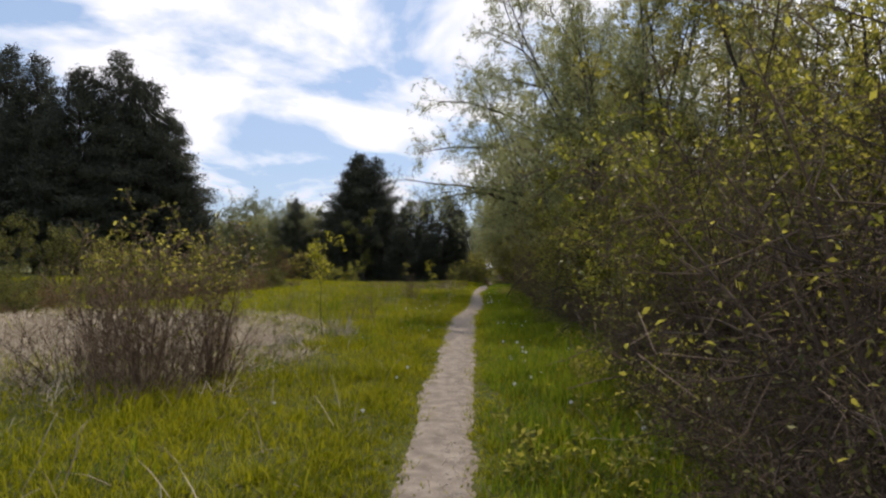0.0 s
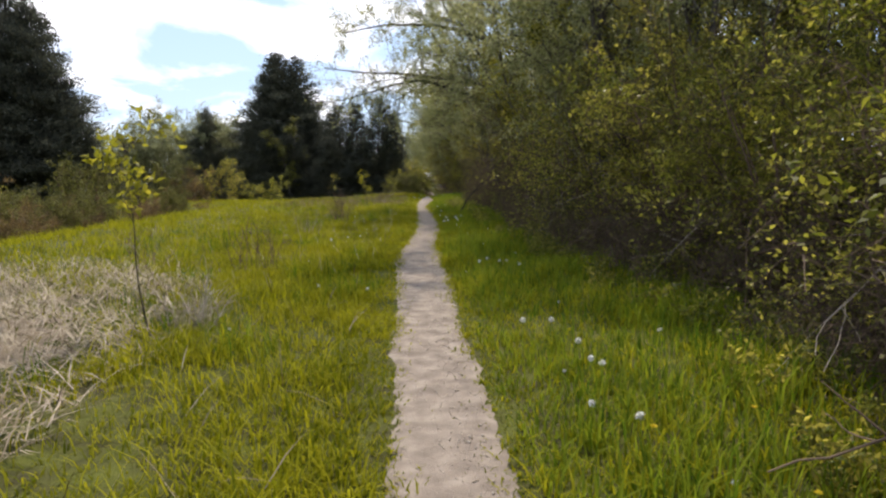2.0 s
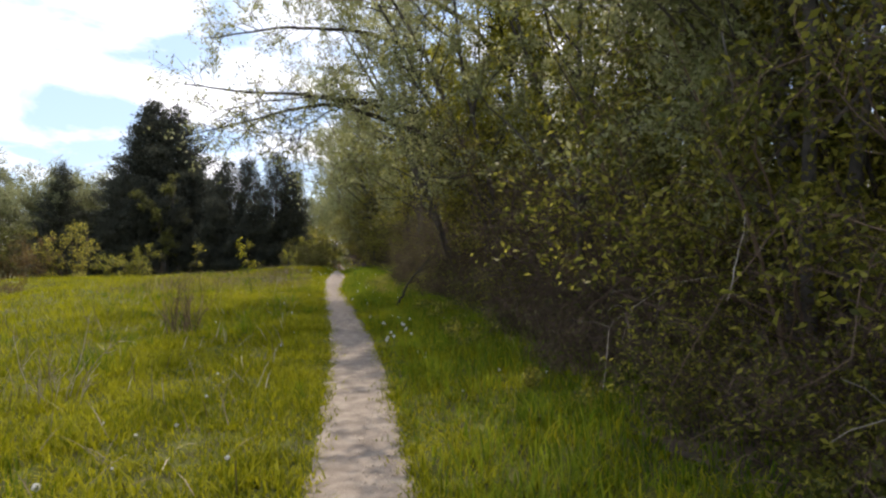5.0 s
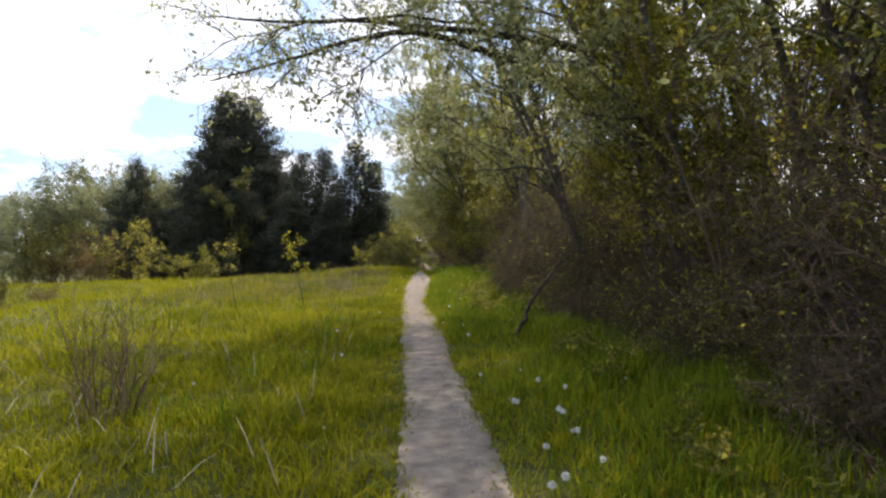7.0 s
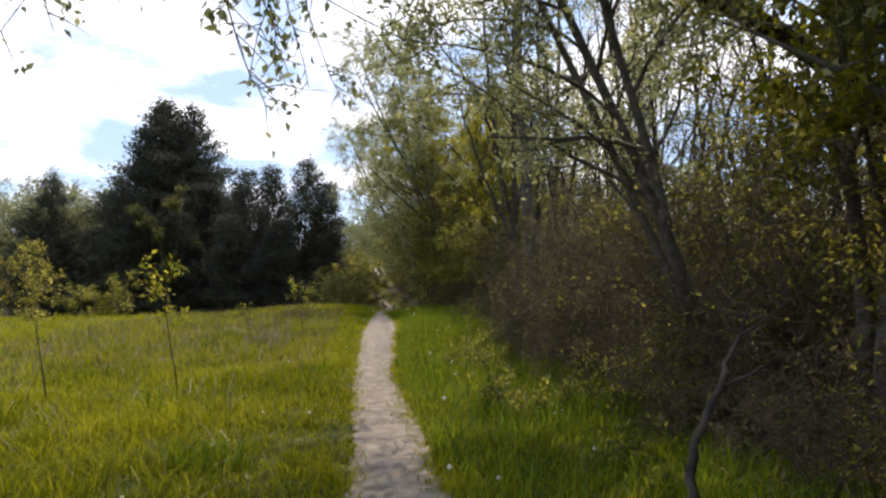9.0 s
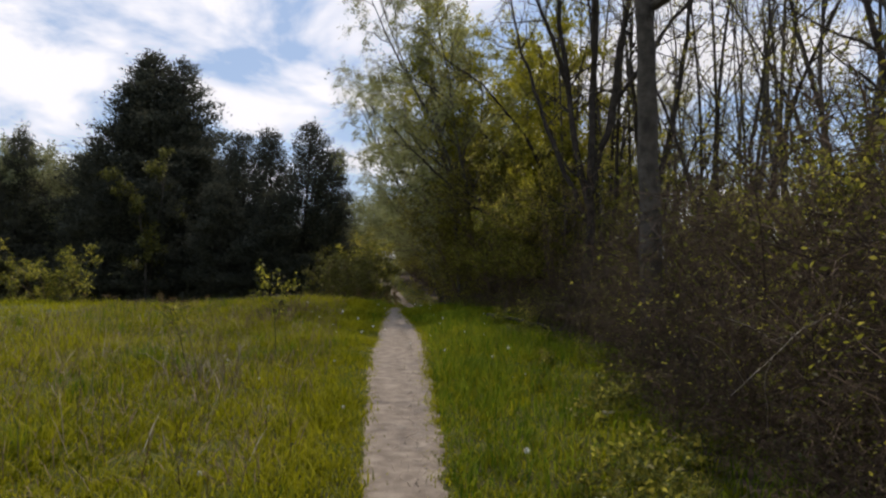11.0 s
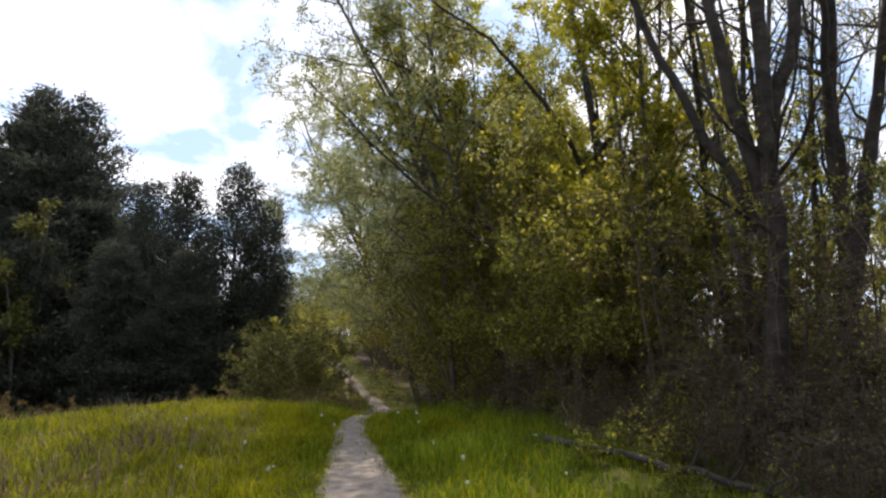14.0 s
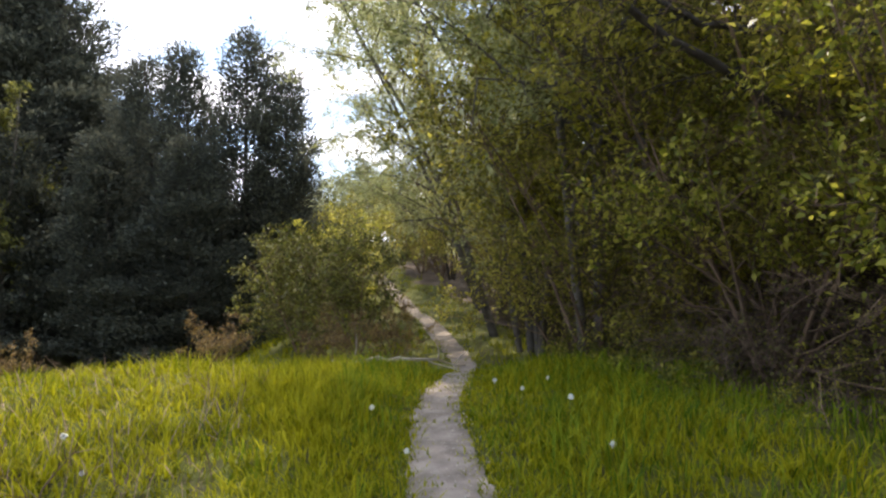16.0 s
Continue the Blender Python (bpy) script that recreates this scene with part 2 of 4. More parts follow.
def ground_z(x, y):
    """Level meadow with a low crest, beyond which the land drops into a hollow."""
    x, y = np.asarray(x, float), np.asarray(y, float)
    z = 0.035 * np.sin(x * 0.9 + 0.4 * y) * np.sin(0.55 * y + 1.0) * smooth01(0.5, 2.5, np.abs(x - 0.2))
    right = np.interp(y, [0, 47, 48.5, 50, 52, 54, 57, 60, 62, 64, 66.5, 75, 120], [0, 0, -0.05, -0.16, -0.52, -0.82, -0.98, -0.92, -0.8, -0.6, -0.25, 0.4, 0.9])
    left = np.interp(y, [0, 38, 46, 49, 51, 56, 63, 75, 120], [0, 0, -0.08, -0.10, -0.38, -1.4, -2.6, -2.8, -2.6])
    k = smooth01(-5.0, 0.8, x)
    z = z + right * k + left * (1 - k)
    z = z - 0.8 * smooth01(8.5, 13, -x) * (1 - smooth01(16, 21, -x)) * smooth01(8, 15, y) * (1 - smooth01(40, 48, y))
    z = z + 0.30 * np.exp(-(((x + 1.9) / 2.0) ** 2 + ((y - 49.0) / 1.8) ** 2))
    z = z + 0.10 * np.exp(-(((x - 3.2) / 1.2) ** 2 + ((y - 45.5) / 2.5) ** 2))
    return z


def sheet(xs, ys, lift=0.0):
    gx, gy = np.meshgrid(xs, ys)
    v = np.stack([gx, gy, ground_z(gx, gy) + lift], -1).reshape(-1, 3)
    nx = len(xs)
    i = (np.arange(len(ys) - 1) * nx)[:, None] + np.arange(nx - 1)[None]
    return v, np.stack([i, i + 1, i + nx + 1, i + nx], -1).reshape(-1, 4)


far = [110, 180, 300, 600, 1200, 2500]
xs = np.concatenate([[-v for v in far[::-1]], [-80, -60, -50], np.arange(-44, -3, 0.5), np.arange(-3, 4, 0.25), np.arange(4, 24.1, 0.5), [30, 40, 60, 80], far])
ys = np.concatenate([[-v for v in far[::-1]], [-70, -45, -30, -20, -12], np.arange(-8, 84.1, 0.25), [95], far])
v, f = sheet(xs, ys)
ground = part("ground", mesh_of("ground", v, f, M_GROUND, True))
tagged(ground, "green meadow ground with a low grassy crest", "ground", kind="structure")

# footpath: a trodden strip with ragged edges
rng = np.random.default_rng(3)
py = np.arange(-5.5, 78, 0.06)
n = len(py)


def ragged(k, amp):
    w = np.convolve(rng.normal(size=n + 40), np.ones(k) / math.sqrt(k), "same")[20:20 + n]
    return amp * w


half = np.interp(py, PATH_Y, PATH_W) + 0.015 * np.sin(py * 0.9)
left_e, right_e = path_x(py) - half - 0.09 + ragged(10, .008) + ragged(30, .016), path_x(py) + half + 0.09 + ragged(10, .008) + ragged(30, .016)
cols = np.array([0, .06, .13, .22, .35, .5, .65, .78, .87, .94, 1.0])
m = len(cols)
gx = left_e[:, None] * (1 - cols) + right_e[:, None] * cols
gy = np.repeat(py[:, None], m, 1)
crown = np.interp(np.minimum(cols, 1 - cols), [0, .06, .13, .22, .5], [-.008, .004, .010, .012, .010])
gz = ground_z(gx, gy) + crown + rng.normal(size=gx.shape) * np.where(np.minimum(cols, 1 - cols) < .1, 0.005, 0.0018)
v = np.stack([gx, gy, gz], -1).reshape(-1, 3)
i = (np.arange(n - 1) * m)[:, None] + np.arange(m - 1)[None]
f = np.stack([i, i + 1, i + m + 1, i + m], -1).reshape(-1, 4)
tagged(part("footpath", mesh_of("footpath", v, f, M_PATH, True)), "narrow trodden dirt footpath with ragged grassy edges", "path", kind="structure")

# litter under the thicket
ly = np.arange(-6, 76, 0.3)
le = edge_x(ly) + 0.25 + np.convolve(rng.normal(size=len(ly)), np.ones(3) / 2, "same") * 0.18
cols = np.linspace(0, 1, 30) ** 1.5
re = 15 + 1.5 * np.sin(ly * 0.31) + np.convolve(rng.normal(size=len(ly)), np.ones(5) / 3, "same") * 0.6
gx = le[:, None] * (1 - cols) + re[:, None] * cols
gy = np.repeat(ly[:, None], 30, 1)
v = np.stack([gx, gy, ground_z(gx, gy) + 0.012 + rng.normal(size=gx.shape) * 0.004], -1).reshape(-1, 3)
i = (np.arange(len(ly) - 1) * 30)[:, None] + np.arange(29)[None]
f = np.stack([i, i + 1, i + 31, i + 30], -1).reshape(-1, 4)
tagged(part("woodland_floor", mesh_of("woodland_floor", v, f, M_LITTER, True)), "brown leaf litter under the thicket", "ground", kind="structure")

# patch of flattened dead grass in the meadow
t = np.linspace(0, 2 * np.pi, 97)[:-1]
rr = 1 + 0.14 * np.sin(3 * t + 1) + 0.10 * np.sin(7 * t) + 0.06 * np.sin(17 * t) + rng.normal(size=96) * 0.06
rings = np.linspace(0.03, 0.58, 16)
DRY_C, DRY_R = (-6.8, 10.5), (5.4, 4.8)
gx = DRY_C[0] + DRY_R[0] * rings[:, None] * (rr * np.cos(t))[None]
gy = DRY_C[1] + DRY_R[1] * rings[:, None] * (rr * np.sin(t))[None] + 0.25 * (gx - DRY_C[0]) * -0.6
v = np.stack([gx, gy, ground_z(gx, gy) + 0.004 + rng.uniform(0, 0.006, gx.shape)], -1).reshape(-1, 3)
i = (np.arange(15) * 96)[:, None] + np.arange(96)[None]
j = (np.arange(15) * 96)[:, None] + (np.arange(96)[None] + 1) % 96
f = np.stack([i, j, j + 96, i + 96], -1).reshape(-1, 4)
tagged(part("dead_grass_mat", mesh_of("dead_grass_mat", v, f, M_DRYMAT, True)), "patch of flattened tan dead grass", "ground", kind="structure")


def in_dry(x, y):
    yy = y + 0.15 * (x - DRY_C[0])
    return ((x - DRY_C[0]) / DRY_R[0]) ** 2 + ((yy - DRY_C[1]) / DRY_R[1]) ** 2 < (np.random.default_rng(2).uniform(0.62, 1.12, np.shape(x)) + 0.2 * np.sin(3 * x + 2 * np.sin(2.3 * y))) ** 2


# ---- woody plants ----
def limb(rng, p, d, length, n, wander, lift):
    """A wandering line from p along d; lift bends it up (+) or lets it droop (-)."""
    pts = [np.array(p, float)]
    d = np.array(d, float)
    for _ in range(n):
        d = d + rng.normal(size=3) * wander + (0, 0, lift)
        d = d / np.linalg.norm(d)
        pts.append(pts[-1] + d * length / n)
    return np.array(pts)


def along(pts, t):
    k = t * (len(pts) - 1)
    i = min(int(k), len(pts) - 2)
    return pts[i] + (pts[i + 1] - pts[i]) * (k - i), unit(pts[i + 1] - pts[i])


def side_way(rng, d, spread, up=0.0):
    s = rng.normal(size=3)
    s = unit(s - d * (s @ d))
    return unit(d * (1 - spread) + s * spread + (0, 0, up))


def woody(name, seed, H, stems, splay, limbs, limb_len, branches, twigs, n_leaf, leaf, leaf_mat, bark, r0=0.06, low=0.15, leaf_low=0.0, droop=0.0,
          width=0.5, twig_mat=None, tilt=(0, 0), top=0.35, limb_up=0.15, split=False):
    """A shrub or a tree: stems, limbs, branches, twigs, and leaves along the twigs."""
    rng = np.random.default_rng(seed)
    thing = new(name)
    fine, hosts = [], []
    for s in range(stems):
        ang = 2 * np.pi * (s + rng.uniform(0, 0.8)) / stems
        d = unit(np.array([math.cos(ang) * splay + tilt[0], math.sin(ang) * splay + tilt[1], 1.0]))
        hs = H * (rng.uniform(0.7, 1.0) if s else 1.0)
        p0 = np.array([math.cos(ang), math.sin(ang), 0]) * r0 * (1.8 if stems > 1 else 0) - (0, 0, 0.12)
        trunk = limb(rng, p0, d, hs, 7, 0.07, 0.02)
        v0, f0 = tubes([(trunk, r0 * rng.uniform(0.75, 1.1), r0 * 0.15)], 7 if r0 > 0.05 else 5)
        mid = []
        for k in range(limbs):
            t = low + (0.98 - low) * (k + rng.uniform(0, 1)) / limbs
            p, dd = along(trunk, t)
            L = limb_len * (1 - (1 - top) * t) * rng.uniform(0.6, 1.15)
            lm = limb(rng, p, side_way(rng, dd, 0.62, limb_up), L, 5, 0.14, 0.03 - droop)
            rl = r0 * 0.42 * (1 - 0.6 * t)
            mid.append((lm, rl, rl * 0.25))
            for _ in range(branches):
                tb = rng.uniform(0.2, 1.0)
                p, dd = along(lm, tb)
                br = limb(rng, p, side_way(rng, dd, 0.55, 0.05), L * rng.uniform(0.25, 0.5), 4, 0.2, 0.02 - droop)
                fine.append((br[[0, 2, 4]], max(rl * 0.3, 0.004), 0.002))
                hosts.append(br)
                for _ in range(twigs):
                    p, dd = along(br, rng.uniform(0.2, 1.0))
                    tw = limb(rng, p, side_way(rng, dd, 0.6), L * rng.uniform(0.1, 0.24), 2, 0.25, -droop)
                    fine.append((tw[[0, 2]], 0.0035, 0.002))
                    hosts.append(tw)
        if split:
            part("trunk", mesh_of(name, v0, f0, bark, True), thing)
            for line in mid:
                part("branch", mesh_of(name, *tubes([line], 4), bark, True), thing)
            continue
        v1, f1 = tubes(mid, 4)
        part("trunk" if stems == 1 else "stem", mesh_of(name, np.concatenate([v0, v1]), np.concatenate([f0, f1 + len(v0)]), bark, True), thing)
    v, f = tubes(fine, 3)
    tagged(part("twig_spray", mesh_of(name, v, f, twig_mat or bark), thing), kind="stuff")
    if n_leaf:
        zs = np.array([h[:, 2].mean() for h in hosts])
        wgt = np.where(zs > leaf_low * H, 1.0, 0.06) * np.array([np.linalg.norm(h[-1] - h[0]) for h in hosts])
        pick = rng.choice(len(hosts), n_leaf, p=wgt / wgt.sum())
        flat = np.array([np.stack([h[0], h[len(h) // 2], h[-1]]) for h in hosts])
        t = rng.uniform(0.0, 1.05, n_leaf)[:, None]
        h = flat[pick]
        pos = np.where(t < 0.5, h[:, 0] + (h[:, 1] - h[:, 0]) * t * 2, h[:, 1] + (h[:, 2] - h[:, 1]) * (t * 2 - 1))
        pos = pos + rng.normal(size=(n_leaf, 3)) * leaf * 0.6
        way = unit(h[:, 2] - h[:, 0]) * 0.6 + rng.normal(size=(n_leaf, 3)) * 0.7 + (0, 0, 0.15 - droop * 2)
        v, f = leaves(rng, pos, way, leaf, width)
        tagged(part("crown", mesh_of(name, v, f, leaf_mat), thing), kind="stuff")
    return thing


def conifer(name, seed, H, R, n, leaf, low=0.03, power=0.75, mat=None):
    """A dense dark conifer: trunk, boughs that sweep outwards, and sprays."""
    rng = np.random.default_rng(seed)
    thing = new(name)
    trunk = limb(rng, (0, 0, -0.3), (0, 0, 1), H + 0.2, 10, 0.015, 0.05)
    v, f = tubes([(trunk, H * 0.016, 0.02)], 8)
    part("trunk", mesh_of(name, v, f, M_BARK, True), thing)
    boughs, sprays, ways = [], [], []
    nb = int(11 * H)
    lobes = rng.uniform(0, 6.28, 4)
    for k in range(nb):
        t = low + (0.99 - low) * ((k + rng.uniform(0, 1)) / nb)
        p, _ = along(trunk, min(t, 0.995))
        ang = k * 2.4 + rng.normal() * 0.3
        reach = R * ((1 - t) ** power) * (1 + 0.16 * math.sin(2 * ang + lobes[0] + 4 * t) + 0.12 * math.sin(5 * ang + lobes[1] + 9 * t)) * rng.uniform(0.62, 1.2) + 0.12
        if t < 0.12:
            reach *= 0.75 + t * 2
        bl = limb(rng, p, (math.cos(ang), math.sin(ang), 0.35), reach, 5, 0.06, -0.03 + 0.12 * t)
        boughs.append((bl, 0.03 * (1.1 - t), 0.006))
        m = max(6, int(n * (reach ** 1.3) / nb))
        q = rng.uniform(0.25, 1.05, m) ** 0.7
        pts = np.array([along(bl, min(x, 0.999))[0] for x in q])
        wide = 0.11 * reach + 0.10
        pts = pts + rng.normal(size=(m, 3)) * np.array([wide, wide, 0.15])
        sprays.append(pts)
        ways.append(np.tile(bl[-1] - bl[0], (m, 1)) / reach + rng.normal(size=(m, 3)) * 0.55 + (0, 0, 0.25))
    v, f = tubes([(q[::2], a, b) for q, a, b in boughs], 3)
    tagged(part("bough_work", mesh_of(name, v, f, M_BARK), thing), kind="stuff")
    v, f = leaves(rng, np.concatenate(sprays), np.concatenate(ways), leaf, 0.38, 0.1)
    tagged(part("crown", mesh_of(name, v, f, mat or M_CONIFER), thing), kind="stuff")
    return thing


def put(master, x, y, turn=0.0, size=1.0, tall=None, first=False):
    """Stands a plant, or a copy of it, on the ground."""
    m = pose(x, y, float(ground_z(x, y)), 0, 0, turn) @ Matrix.Diagonal((size, size, tall or size, 1))
    if "placed" not in master:
        master["placed"] = 1
        master.matrix_basis = m
        return master
    ob = copy_thing(master, pose(0, 0, 0))
    ob.matrix_basis = m
    return ob


# left: dense dark conifers by the field, and the dark group past the hollow
CON = [conifer("conifer", 11, 15.2, 4.0, 26000, 0.185), conifer("conifer", 12, 13.0, 3.8, 20000, 0.20, power=0.6),
       conifer("conifer", 13, 12.0, 3.3, 24000, 0.165), conifer("conifer", 14, 9.0, 2.4, 24000, 0.145, low=0.06, power=0.6)]
for c in CON:
    tagged(c, "tall dark green conifer with foliage down to the ground", "tree", "dark conifers")
for k, x, y, r, s, h in ((0, -26.4, 46.5, 0, 1.12, 1.10), (1, -24.2, 46.5, 70, 1.05, 1.10), (1, -22.2, 46.3, 130, 0.95, 0.90), (3, -20.6, 46, 20, 1.0, 0.82), (1, -28.8, 46, 200, 1.1, 1.15), (0, -31.7, 46, 130, 1.1, 1.04),
                         (0, -35, 46, 250, 1.1, 1.1), (1, -38, 44, 10, 1.1, 1.1), (2, -29.5, 44, 300, 1.0, 0.95), (2, -33, 43.6, 30, 1.0, 0.95), (2, -26, 44.4, 75, 0.9, 0.8),
                         (0, -12.5, 72.5, 40, 1.5, 1.09), (0, -11.2, 73, 140, 1.2, 1.06), (0, -14.3, 73, 250, 1.3, 1.07), (2, -16.0, 72, 80, 0.95, 0.82), (2, -9.9, 71.5, 200, 1.0, 0.98), (2, -8.4, 70, 20, 0.85, 0.85),
                         (3, -6.6, 68, 0, 0.95, 1.2), (3, -5.0, 67, 90, 0.95, 1.2), (3, -3.3, 66.2, 180, 0.95, 1.18), (3, -2.0, 66.0, 250, 0.85, 0.95), (2, -14.6, 69.5, 250, 1.0, 0.85), (3, -10.6, 67.8, 33, 1.1, 0.9),
                         (3, -7.4, 66.0, 100, 1.05, 0.85), (3, -4.7, 64.4, 150, 1.0, 0.80), (3, -13.0, 68.0, 60, 1.1, 0.9), (2, -20.3, 71, 15, 0.8, 0.93)):
    put(CON[k], x, y, r, s, h)

# pale broadleaf trees behind and between
ROUND = [woody("field_tree", 21, 8.4, 3, 0.26, 13, 4.0, 7, 4, 26000, 0.15, M_FAR, M_GREYBARK, 0.11, 0.10, top=0.75),
         woody("field_tree", 22, 7.0, 4, 0.36, 11, 3.6, 7, 4, 26000, 0.14, M_FAR, M_GREYBARK, 0.08, 0.08, top=0.8)]
for c in ROUND:
    tagged(c, "pale green broadleaf tree in fresh spring leaf", "tree", "pale field trees")
for k, x, y, r, s in ((0, -18.3, 74, 0, 1.12), (1, -23.2, 75, 50, 1.35), (0, -26.3, 78, 80, 1.2), (1, -28.5, 76, 120, 1.2), (1, -32, 77, 170, 1.1), (0, -36, 80, 220, 1.0), (1, -22, 79, 33, 1.4), (1, -40, 74, 250, 1.1), (0, -30, 66, 10, 0.75),
                      (1, 1.2, 150, 0, 1.5), (0, 5, 155, 40, 1.4), (1, -5, 148, 90, 1.35),
                      (0, -1.8, 92, 10, 0.72), (1, 2.2, 98, 140, 0.85), (1, -4.5, 84, 60, 0.95), (0, -43, 70, 20, 1.1), (1, -52, 60, 200, 1.4), (0, -58, 45, 90, 1.4), (1, -60, 25, 0, 1.4)):
    put(ROUND[k], x, y, r, s)

# an olive-gold tree before the dark group
olive_tree = woody("field_tree", 23, 9.4, 2, 0.15, 12, 2.2, 6, 3, 6000, 0.15, M_OLIVE, M_GREYBARK, 0.1, 0.1, leaf_low=0.35, top=0.6)
put(olive_tree, -11.3, 66.6)
tagged(olive_tree, "olive-gold broadleaf tree before dark conifers", "tree")

# bushes along the far side of the meadow and round the gap
BUSH = [woody("bush", 31, 2.6, 6, 0.45, 6, 1.3, 5, 2, 4200, 0.095, M_OLIVE, M_TWIG, 0.025, 0.1, top=0.6),
        woody("bush", 32, 2.4, 6, 0.5, 6, 1.3, 5, 2, 4200, 0.095, M_LEAF2, M_TWIG, 0.025, 0.1, top=0.6),
        woody("bush", 33, 2.8, 5, 0.4, 6, 1.2, 5, 2, 3000, 0.085, M_LEAF, M_TWIG, 0.025, 0.1, top=0.6),
        woody("bush", 34, 2.0, 6, 0.5, 6, 1.1, 5, 3, 2200, 0.08, M_RUST, M_TWIG, 0.02, 0.1, top=0.6)]
for c, w in zip(BUSH, ("olive-green bush with small spring leaves", "fresh green bush beside the hollow", "yellow-green bush in young leaf", "reddish-brown bush with sparse leaves")):
    tagged(c, w, "bush", "field bushes")
for k, x, y, r, s in ((2, -13.5, 53.5, 0, 1.45), (0, -17, 52, 40, 1.3), (3, -15.3, 52, 80, 1.35), (0, -20.5, 50, 90, 1.2), (3, -22.5, 48, 10, 1.2), (1, -11.0, 55, 60, 1.05), (0, -18.8, 45.5, 120, 1.0), (2, -17.2, 30, 200, 1.1),
                      (0, -14.2, 34, 20, 1.2), (3, -17.5, 33, 70, 1.1), (0, -19.5, 30, 150, 1.15), (3, -14.5, 28.5, 250, 0.9), (0, -22.5, 29, 0, 1.2), (3, -12.0, 36, 0, 0.8),
                      (0, -0.9, 57.8, 0, 1.0), (0, 0.3, 56.4, 50, 0.85), (3, 0.9, 54.4, 20, 0.55), (3, -0.1, 54.2, 70, 0.5), (0, -1.1, 60.4, 100, 1.1), (0, -0.5, 59.8, 10, 1.05), (3, -2.6, 57.4, 140, 0.6), (1, 0.1, 62.5, 190, 1.05), (1, 0.1, 66, 10, 1.05), (0, -0.8, 68, 60, 1.2), (2, -0.5, 64.5, 20, 1.2), (2, -1.8, 69.5, 130, 1.5), (2, 3.1, 69.5, 240, 1.25), (2, 0.5, 71.5, 300, 1.3),
                      (1, -1.5, 73, 0, 1.4), (0, 0.0, 80, 30, 1.4), (2, 2.6, 82, 90, 1.3), (1, 3.4, 76, 160, 1.4), (3, -6.5, 57.0, 0, 0.6), (3, -8.4, 58.5, 60, 0.7), (3, -10.5, 58, 160, 0.65)):
    put(BUSH[k], x, y, r, s)
rng = np.random.default_rng(7)
for y in np.arange(15.0, 41.0, 1.1):
    for k in range(2):
        put(BUSH[3 if rng.uniform() < 0.6 else 0], -11.6 - 2.2 * k + rng.uniform(-0.8, 0.8), y + rng.uniform(-0.5, 0.5), rng.uniform(0, 360), rng.uniform(0.42, 0.62) + 0.15 * k)

# the thicket beside the path: front shrubs that hang towards it
SHRUB = [woody("shrub", 41, 3.7, 6, 0.42, 8, 1.7, 6, 3, 5200, 0.072, M_LEAF, M_TWIG, 0.028, 0.06, leaf_low=0.30, droop=0.03, top=0.6),
         woody("shrub", 42, 3.4, 6, 0.5, 8, 1.7, 6, 3, 5400, 0.070, M_LEAF2, M_TWIG, 0.026, 0.06, leaf_low=0.22, droop=0.03, top=0.6),
         woody("shrub", 43, 4.3, 5, 0.36, 9, 1.6, 6, 3, 5200, 0.074, M_LEAF, M_TWIG, 0.03, 0.06, leaf_low=0.30, droop=0.02, top=0.55),
         woody("shrub", 44, 3.0, 7, 0.5, 8, 1.6, 8, 5, 1200, 0.046, M_LEAF2, M_DARKTWIG, 0.022, 0.05, leaf_low=0.25, droop=0.03, top=0.65),
         woody("shrub", 45, 4.8, 5, 0.35, 7, 2.0, 5, 2, 10500, 0.085, M_LEAF2, M_BARK, 0.04, 0.05, leaf_low=0.05, droop=0.02, top=0.6),
         woody("shrub", 46, 4.6, 6, 0.42, 9, 1.9, 6, 3, 9500, 0.078, M_LEAF, M_TWIG, 0.03, 0.05, leaf_low=0.03, droop=0.02, top=0.65),
         woody("shrub", 47, 3.2, 6, 0.45, 8, 1.6, 6, 3, 8000, 0.062, M_GLOSSY, M_TWIG, 0.028, 0.1, leaf_low=0.32, droop=0.03, top=0.65)]
for c, w in zip(SHRUB, ("dense spring-green shrub with bare brown lower twigs", "dense fresh green shrub beside the footpath", "tall yellow-green shrub of the thicket", "brown twiggy shrub with few leaves", "dark leafy shrub deep inside the thicket", "large dense bright green shrub beside the gap", "broad-leaved shrub with glossy yellow-green leaves")):
    tagged(c, w, "shrub", "thicket shrubs")
ROW = [(6, 3.0, 7.6, 0, 1.0), (6, 3.4, 9.2, 100, 0.9), (6, 3.7, 12.2, 200, 0.95), (6, 3.7, 14.2, 40, 0.9), (6, 3.9, 46.6, 60, 0.95), (6, 3.7, 48.2, 300, 1.0), (5, 3.2, 51.0, 0, 1.0), (5, 4.4, 48.6, 80, 1.05), (5, 3.8, 54.0, 220, 1.0), (5, 5.0, 51.4, 300, 1.1)]
rng = np.random.default_rng(5)
y = 1.6
